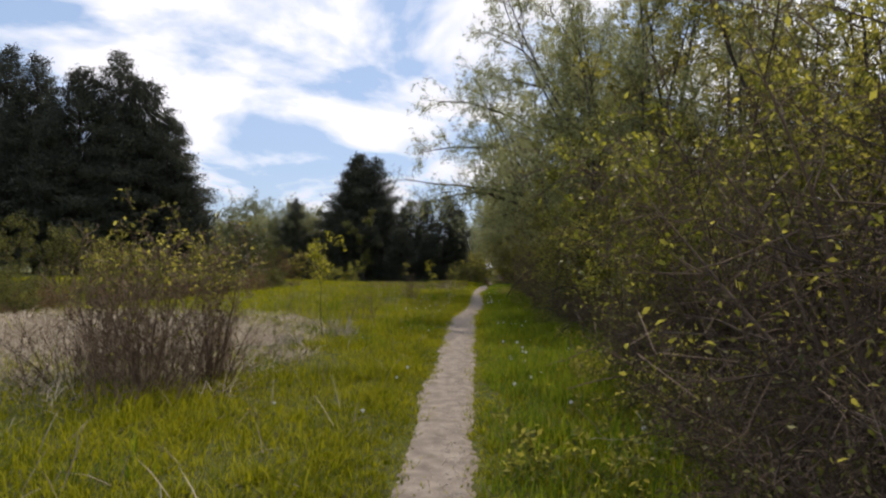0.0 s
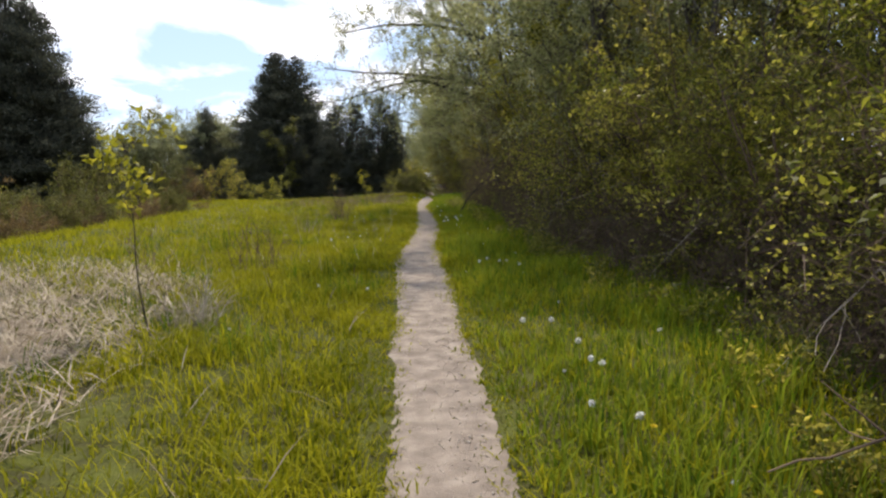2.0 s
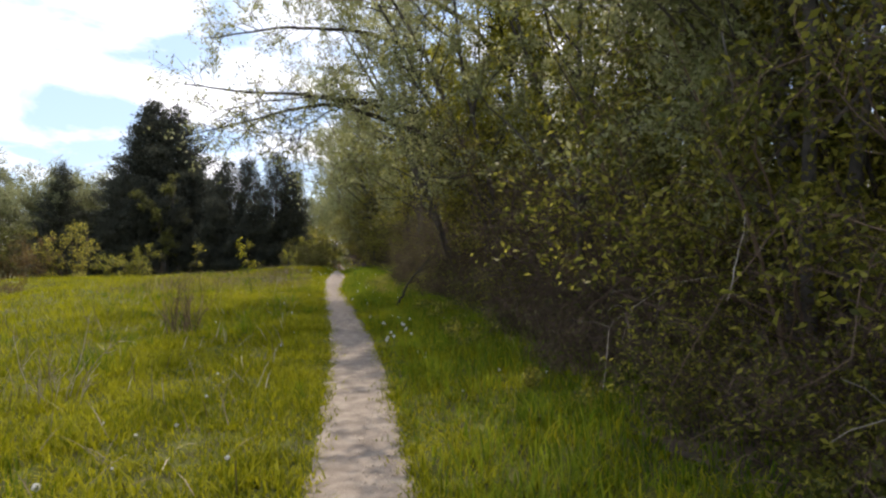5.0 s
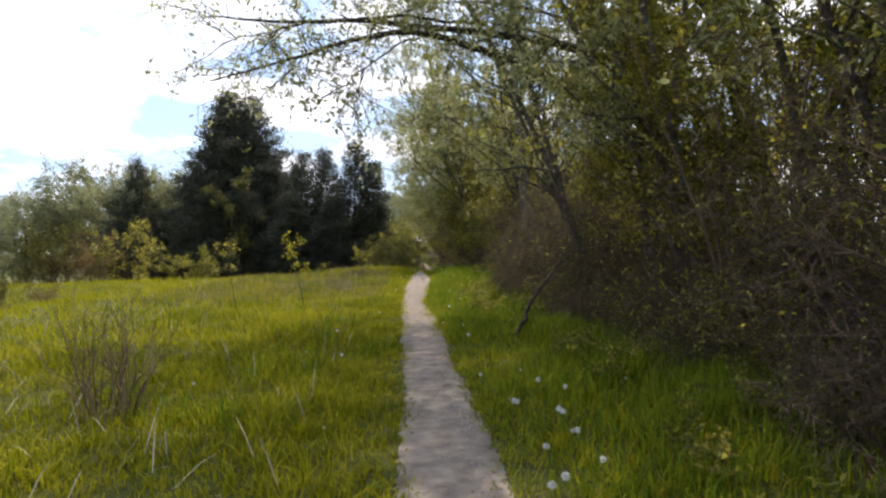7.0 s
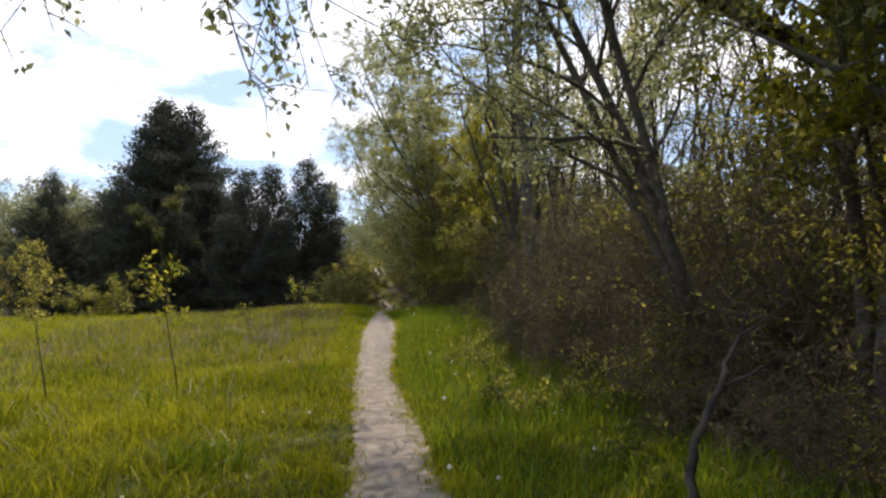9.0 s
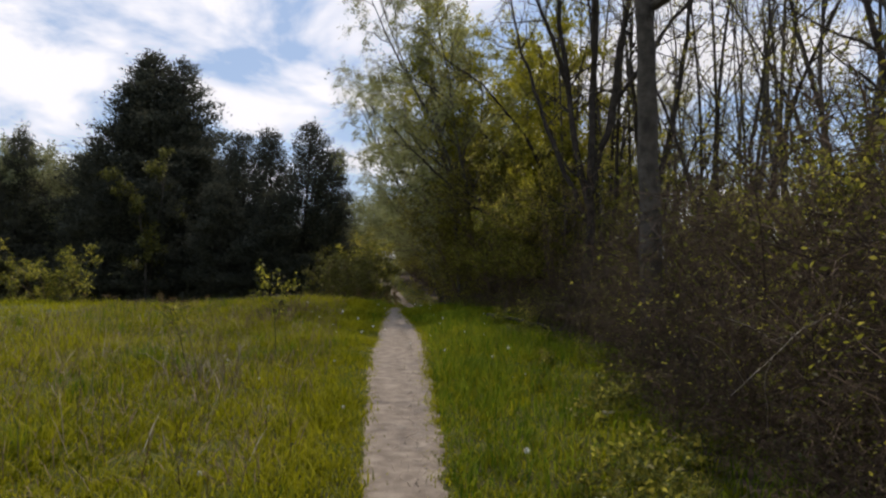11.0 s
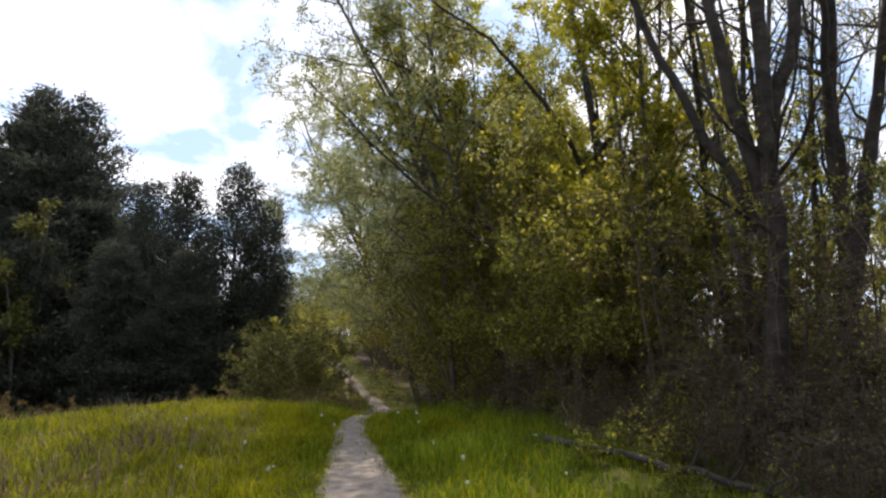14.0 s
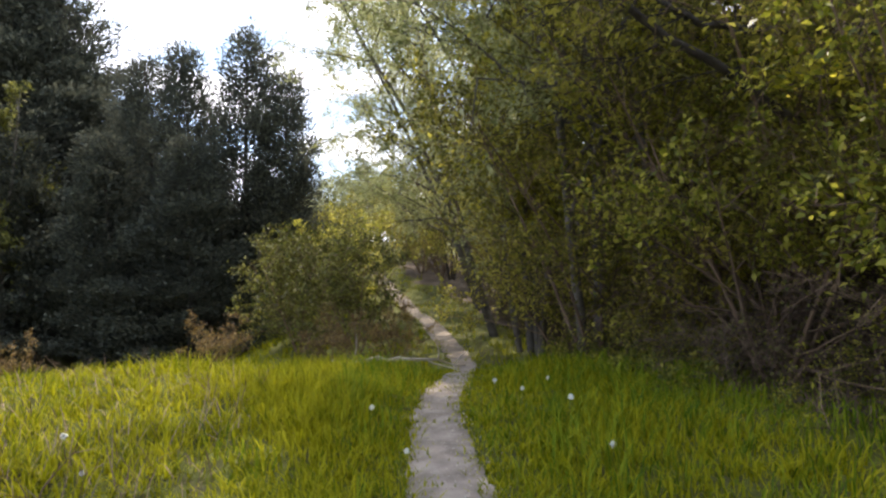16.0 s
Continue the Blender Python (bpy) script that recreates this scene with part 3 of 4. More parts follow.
while y < 76:
    k = int(rng.integers(0, 3))
    if 3 < y < 8 or 21 < y < 25:
        k = 3 if rng.uniform() < 0.6 else k
    if 28.4 < y < 45 or y < 4.5:
        k = 3
    if 45 < y < 56:
        k = 1 if rng.uniform() < 0.7 else 0
    if 49 < y < 62:
        k = 5
    low_here = 0.8 if 8.5 < y < 13 else 1.0
    back = np.interp(y, [25, 30, 46, 48], [1.25, 1.75, 1.75, 1.25])
    ROW.append((k, float(edge_x(y)) + back + rng.uniform(-0.2, 0.3), y, rng.uniform(0, 360), rng.uniform(0.85, 1.05) * low_here))
    inner = 0.66 if 29.5 < y < 44 else 1.0
    low_here = low_here * inner
    ROW.append((4, float(edge_x(y)) + 3.3 + rng.uniform(-0.4, 0.6), y + 0.8, rng.uniform(0, 360), rng.uniform(0.8, 1.05) * low_here))
    if y < 14 or 20 < y < 49:
        ROW.append((4, float(edge_x(y)) + 6.2 + rng.uniform(-0.8, 0.8), y + 0.3, rng.uniform(0, 360), rng.uniform(0.75, 1.0) * low_here))
    if 29 < y < 40.5:
        ROW.append((3, float(edge_x(y)) + 0.95, y + 0.9, rng.uniform(0, 360), 0.55))
        ROW.append((3, float(edge_x(y)) + 2.9, y + 0.4, rng.uniform(0, 360), 1.0))
    y += rng.uniform(1.75, 2.2)
for k, x, y, r, s in ROW:
    put(SHRUB[k], x, y, r, s)

# low tangled undergrowth that fills the thicket's foot
UNDER = [woody("undergrowth", 141, 1.05, 9, 0.7, 6, 0.8, 6, 4, 800, 0.045, M_OLIVE, M_DARKTWIG, 0.010, 0.05, leaf_low=0.1, droop=0.05, top=0.8),
         woody("undergrowth", 142, 0.95, 9, 0.75, 6, 0.8, 5, 3, 2600, 0.055, M_LEAF2, M_DARKTWIG, 0.010, 0.05, leaf_low=0.05, droop=0.05, top=0.8)]
for c, w in zip(UNDER, ("low brown tangle of twigs with few leaves", "low leafy green undergrowth at the thicket's foot")):
    tagged(c, w, "undergrowth", "thicket undergrowth")
rng = np.random.default_rng(6)
for y in np.arange(3.0, 61.0, 0.85):
    brown = y < 9 or 20 < y < 45
    for back, size in ((0.75, 0.75), (1.7, 1.05), (2.8, 1.25)):
        k = 0 if rng.uniform() < (0.85 if brown else 0.4) else 1
        put(UNDER[k], float(edge_x(y)) + back + rng.uniform(-0.25, 0.25), y + rng.uniform(-0.4, 0.4), rng.uniform(0, 360), size * rng.uniform(0.8, 1.15))

# taller trees in the thicket
TALL = [woody("thicket_tree", 51, 10.0, 3, 0.16, 12, 2.7, 6, 4, 17000, 0.08, M_WILLOW, M_GREYBARK, 0.075, 0.14, leaf_low=0.1, top=0.5, width=0.38, limb_up=0.25),
        woody("thicket_tree", 52, 8.6, 3, 0.2, 12, 2.6, 6, 4, 17000, 0.076, M_LEAF, M_BARK, 0.07, 0.12, leaf_low=0.1, top=0.55),
        woody("thicket_tree", 53, 9.0, 2, 0.12, 15, 2.6, 6, 3, 24000, 0.080, M_GOLD, M_GREYBARK, 0.075, 0.14, leaf_low=0.12, top=0.5, limb_up=0.3),
        woody("thicket_tree", 54, 9.5, 3, 0.14, 12, 2.2, 6, 3, 1600, 0.07, M_LEAF, M_BARK, 0.075, 0.2, leaf_low=0.2, top=0.5, limb_up=0.3),
        woody("thicket_tree", 55, 11.0, 3, 0.14, 15, 3.0, 7, 4, 32000, 0.078, M_WILLOW, M_GREYBARK, 0.08, 0.2, leaf_low=0.22, top=0.6, width=0.4, limb_up=0.2, tilt=(-0.22, 0.0))]
for c, w in zip(TALL, ("tall grey-green willow-like tree in young leaf", "multi-stemmed tree with fresh green leaves", "slender tree with yellow-green young leaves", "nearly bare dark tree with thin branches", "tall leaning tree in grey-green young leaf")):
    tagged(c, w, "tree", "thicket trees")
for k, x, y, r, s in ((1, 6.4, 4.0, 0, 0.95), (1, 7.8, 8.0, 30, 1.0), (0, 6.4, 15.4, 60, 0.95), (1, 8.0, 11.0, 90, 1.0), (0, 3.6, 18.5, 120, 1.0), (1, 5.0, 16.5, 150, 0.95), (0, 3.6, 22.5, 200, 1.0), (1, 5.4, 20.5, 240, 1.0), (1, 6.2, 24.5, 0, 1.0),
                      (0, 4.4, 20.0, 330, 1.1), (0, 4.2, 15.6, 280, 1.05), (1, 6.0, 18.4, 12, 1.1), (3, 6.4, 22.4, 44, 1.05), (1, 5.2, 5.4, 200, 0.9), (1, 5.4, 9.2, 290, 0.85), (1, 4.9, 2.6, 20, 0.9), (0, 7.2, 15.0, 31, 1.1), (2, 5.2, 49.6, 40, 0.98), (3, 5.6, 35.6, 80, 0.9), (3, 6.4, 40.6, 0, 0.9), (3, 6.6, 33.0, 110, 0.9), (4, 3.5, 57.8, 0, 1.0), (4, 4.7, 55.4, 12, 0.95), (4, 4.0, 62.0, -10, 0.95), (4, 4.0, 27.6, 8, 1.0), (3, 4.8, 24.4, -8, 1.0), (4, 3.5, 30.8, -14, 0.95), (2, 3.1, 50.8, 100, 1.2), (2, 5.6, 53.0, 190, 0.95), (2, 6.8, 56.4, 20, 1.2), (1, 8.3, 58.0, 110, 1.15), (1, 9.8, 54.8, 250, 1.1), (2, 5.2, 46.4, 160, 1.0), (2, 3.5, 29.2, 6, 1.12), (2, 4.3, 51.8, 6, 1.05), (4, 4.2, 50.2, -6, 1.12), (2, 3.4, 54.6, 30, 1.1), (4, 4.9, 19.6, 4, 1.08), (2, 4.4, 26.0, 70, 1.15), (0, 3.5, 55.2, 75, 1.05), 
                      (1, 5.3, 58.5, 60, 0.85), (0, 5.2, 62.0, 300, 0.8), (1, 3.9, 67, 20, 0.75), (2, 4.4, 72, 120, 0.7), (1, 3.2, 78, 180, 0.7), (1, 7.6, 1.5, 0, 1.0), (1, 8.2, 13, 40, 1.05), (0, 8.4, 18.5, 10, 1.05), 
                      (3, 9.4, 36, 10, 1.0), (3, 7.3, 39.0, 120, 0.95), (3, 9.2, 42, 200, 1.0), (3, 11.5, 46, 260, 1.05), (3, 8.4, 48.5, 30, 1.0), (3, 7.2, 53, 90, 1.0), (3, 11, 51.5, 150, 1.05), (3, 12.5, 40, 300, 1.1), (3, 12, 34, 45, 1.05),
                      (3, 10, 56.5, 0, 1.0), (1, 8.5, 61, 70, 0.9), (3, 14.5, 55, 70, 1.1), (3, 15.5, 47, 20, 1.1), (1, 12, 7, 200, 1.0), ):
    put(TALL[k], x, y, r, s)


# single trees that stand out
def set_tree(name, seed, limbs, n_leaf, leaf, leaf_mat, bark, label, sub=7, tw=5, sub_len=1.5, leafy=None):
    """A tree with limbs along given lines: limbs of (name, points, first radius, last radius)."""
    rng = np.random.default_rng(seed)
    thing = tagged(new(name), label, "tree")
    base = np.array(limbs[0][1][0])
    thing.matrix_basis = pose(*base)
    fine = []
    for part_name, pts, r0, r1 in limbs:
        pts = np.array(pts, float) - base
        t = np.linspace(0, 1, len(pts))
        tt = np.linspace(0, 1, 26)
        line = np.stack([np.interp(tt, t, pts[:, k]) for k in range(3)], 1)
        line[1:-1] = (line[:-2] + 2 * line[1:-1] + line[2:]) / 4
        line[3:] += np.cumsum(rng.normal(size=(23, 3)) * 0.02, 0)
        v, f = tubes([(line, r0, r1)], 9 if r0 > 0.06 else 6)
        part(part_name, mesh_of(name, v, f, bark, True), thing)
        for k in range(sub if part_name == "limb" else sub // 2):
            q = rng.uniform(0.35, 1.0)
            p, d = along(line, q)
            br = limb(rng, p, side_way(rng, d, 0.6, 0.1), sub_len * rng.uniform(0.5, 1.1), 6, 0.2, 0.0)
            fine.append((br, max(0.008, r1 * 0.8), 0.003))
            for _ in range(tw):
                p, d = along(br, rng.uniform(0.2, 1))
                fine.append((limb(rng, p, side_way(rng, d, 0.6), rng.uniform(0.2, 0.55), 3, 0.25, -0.05), 0.005, 0.002))
    v, f = tubes(fine, 4)
    tagged(part("twig_spray", mesh_of(name, v, f, bark), thing), kind="stuff")
    if n_leaf:
        wgt = np.array([leafy(*q[0][1]) if leafy else 1.0 for q in fine])
        pick = rng.choice(len(fine), n_leaf, p=wgt / wgt.sum())
        ln = [fine[k][0] for k in pick]
        q = rng.uniform(0.2, 1.0, n_leaf)
        pos = np.array([along(a, b)[0] for a, b in zip(ln, q)]) + rng.normal(size=(n_leaf, 3)) * leaf * 0.6
        v, f = leaves(rng, pos, rng.normal(size=(n_leaf, 3)) + (0, 0, -0.2), leaf, 0.55)
        tagged(part("crown", mesh_of(name, v, f, leaf_mat), thing), kind="stuff")
    return thing


set_tree("overhanging_tree", 61, (
    ("trunk", ((6.4, 30.0, 0), (6.2, 30.0, 1.2), (5.8, 30.1, 3.0), (5.2, 30.3, 6.5), (4.6, 30.5, 10.0), (4.2, 30.6, 13.0)), 0.22, 0.05),
    ("limb", ((6.3, 30.0, 1.0), (5.36, 30.1, 2.1), (3.95, 30.1, 3.25), (2.5, 30.1, 3.9), (1.7, 30.1, 4.3), (0.3, 30.1, 4.8), (-0.9, 30.1, 4.68), (-2.0, 30.1, 4.4), (-3.3, 30.1, 4.1)), 0.12, 0.012),
    ("limb", ((6.1, 30.0, 2.1), (5.2, 30.1, 3.2), (3.9, 30.2, 4.2), (2.7, 30.2, 4.6), (1.0, 30.3, 4.95), (-0.9, 30.5, 5.2), (-2.4, 30.9, 5.3), (-3.5, 31.2, 5.5)), 0.11, 0.012),
    ("limb", ((0.5, 30.1, 4.75), (-0.2, 30.0, 4.45), (-0.8, 29.9, 4.1), (-1.3, 29.9, 3.6)), 0.022, 0.006),
    ("limb", ((1.4, 30.2, 4.9), (0.0, 29.8, 4.9), (-1.4, 29.4, 4.6), (-2.6, 29.1, 4.2)), 0.03, 0.006),
    ("limb", ((5.4, 30.2, 5.0), (3.6, 30.6, 7.2), (1.4, 31.0, 8.6), (-0.6, 31.4, 9.3), (-2.4, 31.6, 9.4)), 0.09, 0.015),
    ("limb", ((5.6, 30.2, 4.2), (3.6, 30.8, 6.0), (1.0, 31.4, 7.0), (-1.2, 31.8, 7.2), (-3.0, 32.1, 6.9)), 0.09, 0.015),
    ("limb", ((5.1, 30.3, 7.0), (3.6, 30.6, 9.8), (2.0, 30.9, 11.6), (0.2, 31.2, 12.6)), 0.08, 0.015),
    ("limb", ((4.7, 30.5, 9.4), (3.8, 30.0, 11.6), (3.0, 29.6, 13.4)), 0.06, 0.015),
    ("limb", ((5.9, 30.1, 2.7), (4.6, 29.0, 4.4), (3.4, 27.4, 6.2)), 0.08, 0.02)), 10500, 0.085, M_WILLOW, M_BARK,
    "leaning willow-like tree whose dark limbs reach over the footpath", sub=26, tw=8, sub_len=1.6,
    leafy=lambda x, y, z: (0.15 if x > -3.4 else 1.0) * (2.6 if z > 6 else 1.0))
set_tree("forked_tree", 62, (
    ("trunk", ((4.5, 43.3, 0), (4.48, 43.3, 1.6), (4.46, 43.3, 3.0), (4.5, 43.3, 6.0), (4.55, 43.3, 11.5)), 0.115, 0.04),
    ("limb", ((4.46, 43.3, 2.6), (4.15, 43.3, 4.0), (3.85, 43.4, 6.2), (3.6, 43.5, 10.2)), 0.08, 0.03),
    ("limb", ((4.47, 43.3, 2.8), (4.8, 43.2, 4.2), (5.05, 43.2, 6.8), (5.2, 43.1, 10.5)), 0.085, 0.03),
    ("limb", ((4.46, 43.3, 2.2), (3.7, 43.6, 3.9), (3.2, 44.0, 5.8), (2.8, 44.4, 8.0)), 0.06, 0.015),
    ("limb", ((4.9, 43.2, 4.6), (5.7, 42.8, 6.2), (6.8, 42.4, 7.4)), 0.06, 0.02),
    ("limb", ((4.0, 43.4, 5.0), (3.2, 43.0, 6.6), (2.2, 42.6, 7.8)), 0.05, 0.015),
    ("limb", ((4.5, 43.3, 4.8), (4.2, 42.5, 6.6), (3.8, 41.6, 8.6)), 0.06, 0.02)), 700, 0.06, M_LEAF, M_BARK,
    "dark tree forked into several upright stems", sub=18, tw=6, sub_len=1.6)
set_tree("twin_stem_tree", 64, (
    ("trunk", ((5.9, 43.9, 0), (5.95, 43.9, 2.0), (6.0, 43.9, 5.0), (6.1, 43.9, 10.5)), 0.12, 0.04),
    ("limb", ((5.95, 43.9, 1.8), (6.3, 43.7, 4.0), (6.8, 43.6, 8.5)), 0.10, 0.03),
    ("limb", ((5.95, 43.9, 3.0), (5.5, 43.5, 4.6), (5.0, 43.0, 6.6)), 0.06, 0.02)), 300, 0.06, M_LEAF, M_BARK,
    "dark bare tree with two upright stems", sub=16, tw=6, sub_len=1.5)
set_tree("straight_tree", 65, (
    ("trunk", ((3.75, 38.6, 0), (3.72, 38.6, 2.0), (3.6, 38.5, 4.8), (3.45, 38.4, 8.0), (3.3, 38.3, 11.5)), 0.17, 0.06),
    ("limb", ((3.6, 38.5, 4.8), (4.2, 37.0, 5.1), (4.9, 35.0, 5.5), (5.6, 33.4, 6.0)), 0.07, 0.02),
    ("limb", ((3.6, 38.5, 4.9), (2.9, 39.0, 5.3), (1.9, 39.6, 5.5), (1.0, 40.0, 5.4)), 0.04, 0.01),
    ("limb", ((3.5, 38.4, 6.6), (3.1, 39.2, 8.0), (2.6, 40.0, 9.4)), 0.05, 0.012)), 700, 0.06, M_LEAF, M_GREYBARK,
    "straight grey-barked tree at the thicket's edge", sub=12, tw=5, sub_len=1.3)
set_tree("arching_tree", 63, (
    ("trunk", ((5.6, 48.4, 0), (5.5, 48.4, 1.8), (5.2, 48.6, 4.0), (4.7, 48.8, 7.5)), 0.17, 0.05),
    ("limb", ((5.4, 48.4, 1.4), (4.0, 48.4, 2.2), (2.7, 48.4, 2.9), (1.2, 48.5, 4.2), (-0.1, 48.7, 5.6)), 0.06, 0.010),
    ("limb", ((5.3, 48.5, 3.2), (4.4, 48.1, 4.8), (3.2, 47.8, 6.2), (1.8, 47.8, 7.2)), 0.06, 0.010),
    ("limb", ((5.3, 48.5, 2.8), (4.0, 49.4, 4.6), (2.4, 50.0, 6.2), (0.6, 50.6, 7.4)), 0.06, 0.010),
    ("limb", ((5.45, 48.4, 2.2), (4.6, 48.0, 2.95), (3.4, 48.3, 2.95), (2.9, 48.5, 3.1), (2.2, 48.6, 3.4)), 0.06, 0.012),
    ("limb", ((5.1, 48.6, 4.4), (5.9, 47.6, 5.8), (6.6, 46.8, 6.6)), 0.07, 0.015)), 3000, 0.06, M_LEAF, M_BARK,
    "leaning tree with arching limbs over the thicket", sub=16, tw=6, sub_len=1.3)

# slim bare poles behind the thicket
POLE = [woody("bare_sapling", 71, 8.5, 1, 0.02, 14, 1.5, 4, 2, 250, 0.06, M_LEAF, M_BARK, 0.05, 0.3, leaf_low=0.2, top=0.5, limb_up=0.5, tilt=(0.05, 0.0)),
        woody("bare_sapling", 72, 7.5, 2, 0.10, 10, 1.4, 4, 2, 250, 0.06, M_LEAF, M_GREYBARK, 0.045, 0.3, leaf_low=0.2, top=0.5, limb_up=0.5, tilt=(-0.06, 0.03))]
for c in POLE:
    tagged(c, "slim bare dark tree behind the thicket", "tree", "bare poles")
rng = np.random.default_rng(8)
for k in range(64):
    y = rng.uniform(31, 60) if k < 54 else rng.uniform(2, 30)
    put(POLE[k % 2], float(edge_x(y)) + rng.uniform(2.6, 13.0), y, rng.uniform(0, 360), rng.uniform(0.8, 1.25))
for k in range(16):
    put(POLE[k % 2], rng.uniform(5.2, 9.5), rng.uniform(42.0, 48.5), rng.uniform(0, 360), rng.uniform(1.1, 1.5))

# saplings in the meadow
def sapling(seed, x, y, H, n, leaf, mat, label, spread=0.3, limbs=7, tilt=-0.06):
    ob = woody("sapling", seed, H, 1, 0.02, limbs, spread * 1.6, 3, 2, n, leaf, mat, M_BARK, 0.011, 0.5, leaf_low=0.45, top=0.7, limb_up=0.3, tilt=(tilt, 0.0), split=True)
    put(ob, x, y, 0, 1.0)
    return tagged(ob, label, "sapling")


sapling(81, -2.42, 10.8, 1.75, 260, 0.075, M_GOLD, "thin leaning sapling with yellow-green leaves beside dead grass", 0.36, tilt=-0.28)
sapling(82, -1.26, 39.4, 1.15, 200, 0.07, M_LEAF2, "small green sapling on a thin stem in the meadow", 0.3)
sapling(83, -2.05, 32.4, 1.55, 160, 0.07, M_GOLD, "slender sapling with few yellow-green leaves", 0.25)
sapling(84, -2.2, 38.6, 0.85, 60, 0.05, M_LEAF2, "short thin sapling with sparse leaves", 0.2)
sapling(85, -3.3, 32.2, 1.5, 120, 0.06, M_LEAF, "thin young sapling in the long grass", 0.25)


def stem_clump(name, seed, x, y, H, n, spread, label, mat):
    """A clump of dry standing stems with side twigs."""
    rng = np.random.default_rng(seed)
    thing = tagged(new(name), label, "dry weeds")
    thing.matrix_basis = pose(x, y, float(ground_z(x, y)))
    main, side = [], []
    for _ in range(n):
        a, r = rng.uniform(0, 6.28), spread * math.sqrt(rng.uniform(0, 1))
        p = np.array([r * math.cos(a), r * math.sin(a), -0.03])
        st = limb(rng, p, (math.cos(a) * 0.22, math.sin(a) * 0.22, 1), H * rng.uniform(0.3, 1.0), 6, 0.16, 0.0)
        main.append((st, 0.006, 0.002))
        for _ in range(5):
            q, d = along(st, rng.uniform(0.3, 1))
            side.append((limb(rng, q, side_way(rng, d, 0.55, 0.2), H * rng.uniform(0.1, 0.3), 3, 0.2, 0.02), 0.0035, 0.0015))
    v, f = tubes(main, 4)
    tagged(part("stem_growth", mesh_of(name, v, f, mat), thing), kind="stuff")
    v, f = tubes(side, 3)
    tagged(part("twig_spray", mesh_of(name, v, f, mat), thing), kind="stuff")
    return thing


for k, (x, y, h, n) in enumerate(((-3.0, 6.0, 1.8, 800), (-2.7, 6.8, 1.65, 420), (-3.75, 6.6, 1.45, 160))):
    ob = woody("field_shrub", 121 + k, h, 13, 0.30, 7, 0.55, 4, 3, n, 0.055, M_LEAF, M_BROWNSTEM, 0.012, 0.12, leaf_low=0.6, top=0.7, limb_up=0.35)
    put(ob, x, y)
    tagged(ob, "brown twiggy shrub with a few yellow-green leaves beside dead grass", "shrub")
stem_clump("dry_weed_clump", 91, -2.95, 5.7, 0.8, 60, 0.5, "clump of brown dry stems beside dead grass", M_BROWNSTEM)
stem_clump("dry_weed_clump", 92, -2.75, 6.8, 0.8, 50, 0.45, "clump of tall brown dry stems at the meadow edge", M_BROWNSTEM)
stem_clump("dry_weed_clump", 93, -3.7, 6.4, 0.95, 60, 0.7, "spreading clump of brown dry stems", M_BROWNSTEM)
stem_clump("dry_weed_clump", 94, -2.33, 24.25, 1.05, 34, 0.24, "small clump of dark dry stems in green grass", M_BROWNSTEM)
stem_clump("dry_weed_clump", 95, -1.7, 37.3, 0.6, 30, 0.35, "low clump of thin dry stems in the meadow", M_DRY)
stem_clump("dry_weed_clump", 96, -2.5, 14.6, 1.0, 16, 0.28, "few tall thin brown stems in green grass", M_BROWNSTEM)
stem_clump("dry_weed_clump", 99, -4.0, 14.7, 0.95, 7, 0.2, "few thin brown stems beside dead grass", M_BROWNSTEM)
stem_clump("dry_weed_clump", 100, -2.2, 11.0, 0.48, 26, 0.22, "clump of pale broken stalks beside dead grass", M_PALETWIG)
stem_clump("dry_weed_clump", 97, -2.0, 43.6, 0.5, 40, 0.5, "low brown dry weeds on the crest", M_BROWNSTEM)
stem_clump("dry_weed_clump", 151, -1.6, 46.2, 0.5, 45, 0.45, "low brown dry weeds in grass near the crest", M_BROWNSTEM)
stem_clump("dry_weed_clump", 152, -1.9, 45.1, 0.45, 30, 0.4, "sparse brown dry stems in meadow grass", M_BROWNSTEM)
stem_clump("dry_weed_clump", 98, -2.6, 20.0, 0.8, 12, 0.25, "few tall dry stems in the meadow", M_DRY)

# low leafy weeds where the grass meets the thicket
WEED = [woody("weed", 131, 0.42, 4, 0.35, 4, 0.16, 2, 1, 220, 0.05, M_LEAF2, M_STALK, 0.005, 0.2, top=0.7, width=0.55),
        woody("weed", 132, 0.34, 5, 0.55, 4, 0.15, 2, 1, 220, 0.045, M_LEAF, M_STALK, 0.004, 0.2, top=0.7, width=0.5)]
for c in WEED:
    tagged(c, "low leafy green weed at the thicket's foot", "weed", "verge weeds")
rng = np.random.default_rng(14)
for k in range(90):
    y = rng.uniform(3.5, 52)
    put(WEED[k % 2], float(edge_x(y)) + rng.normal() * 0.3 - 0.15, y, rng.uniform(0, 360), rng.uniform(0.6, 1.15))

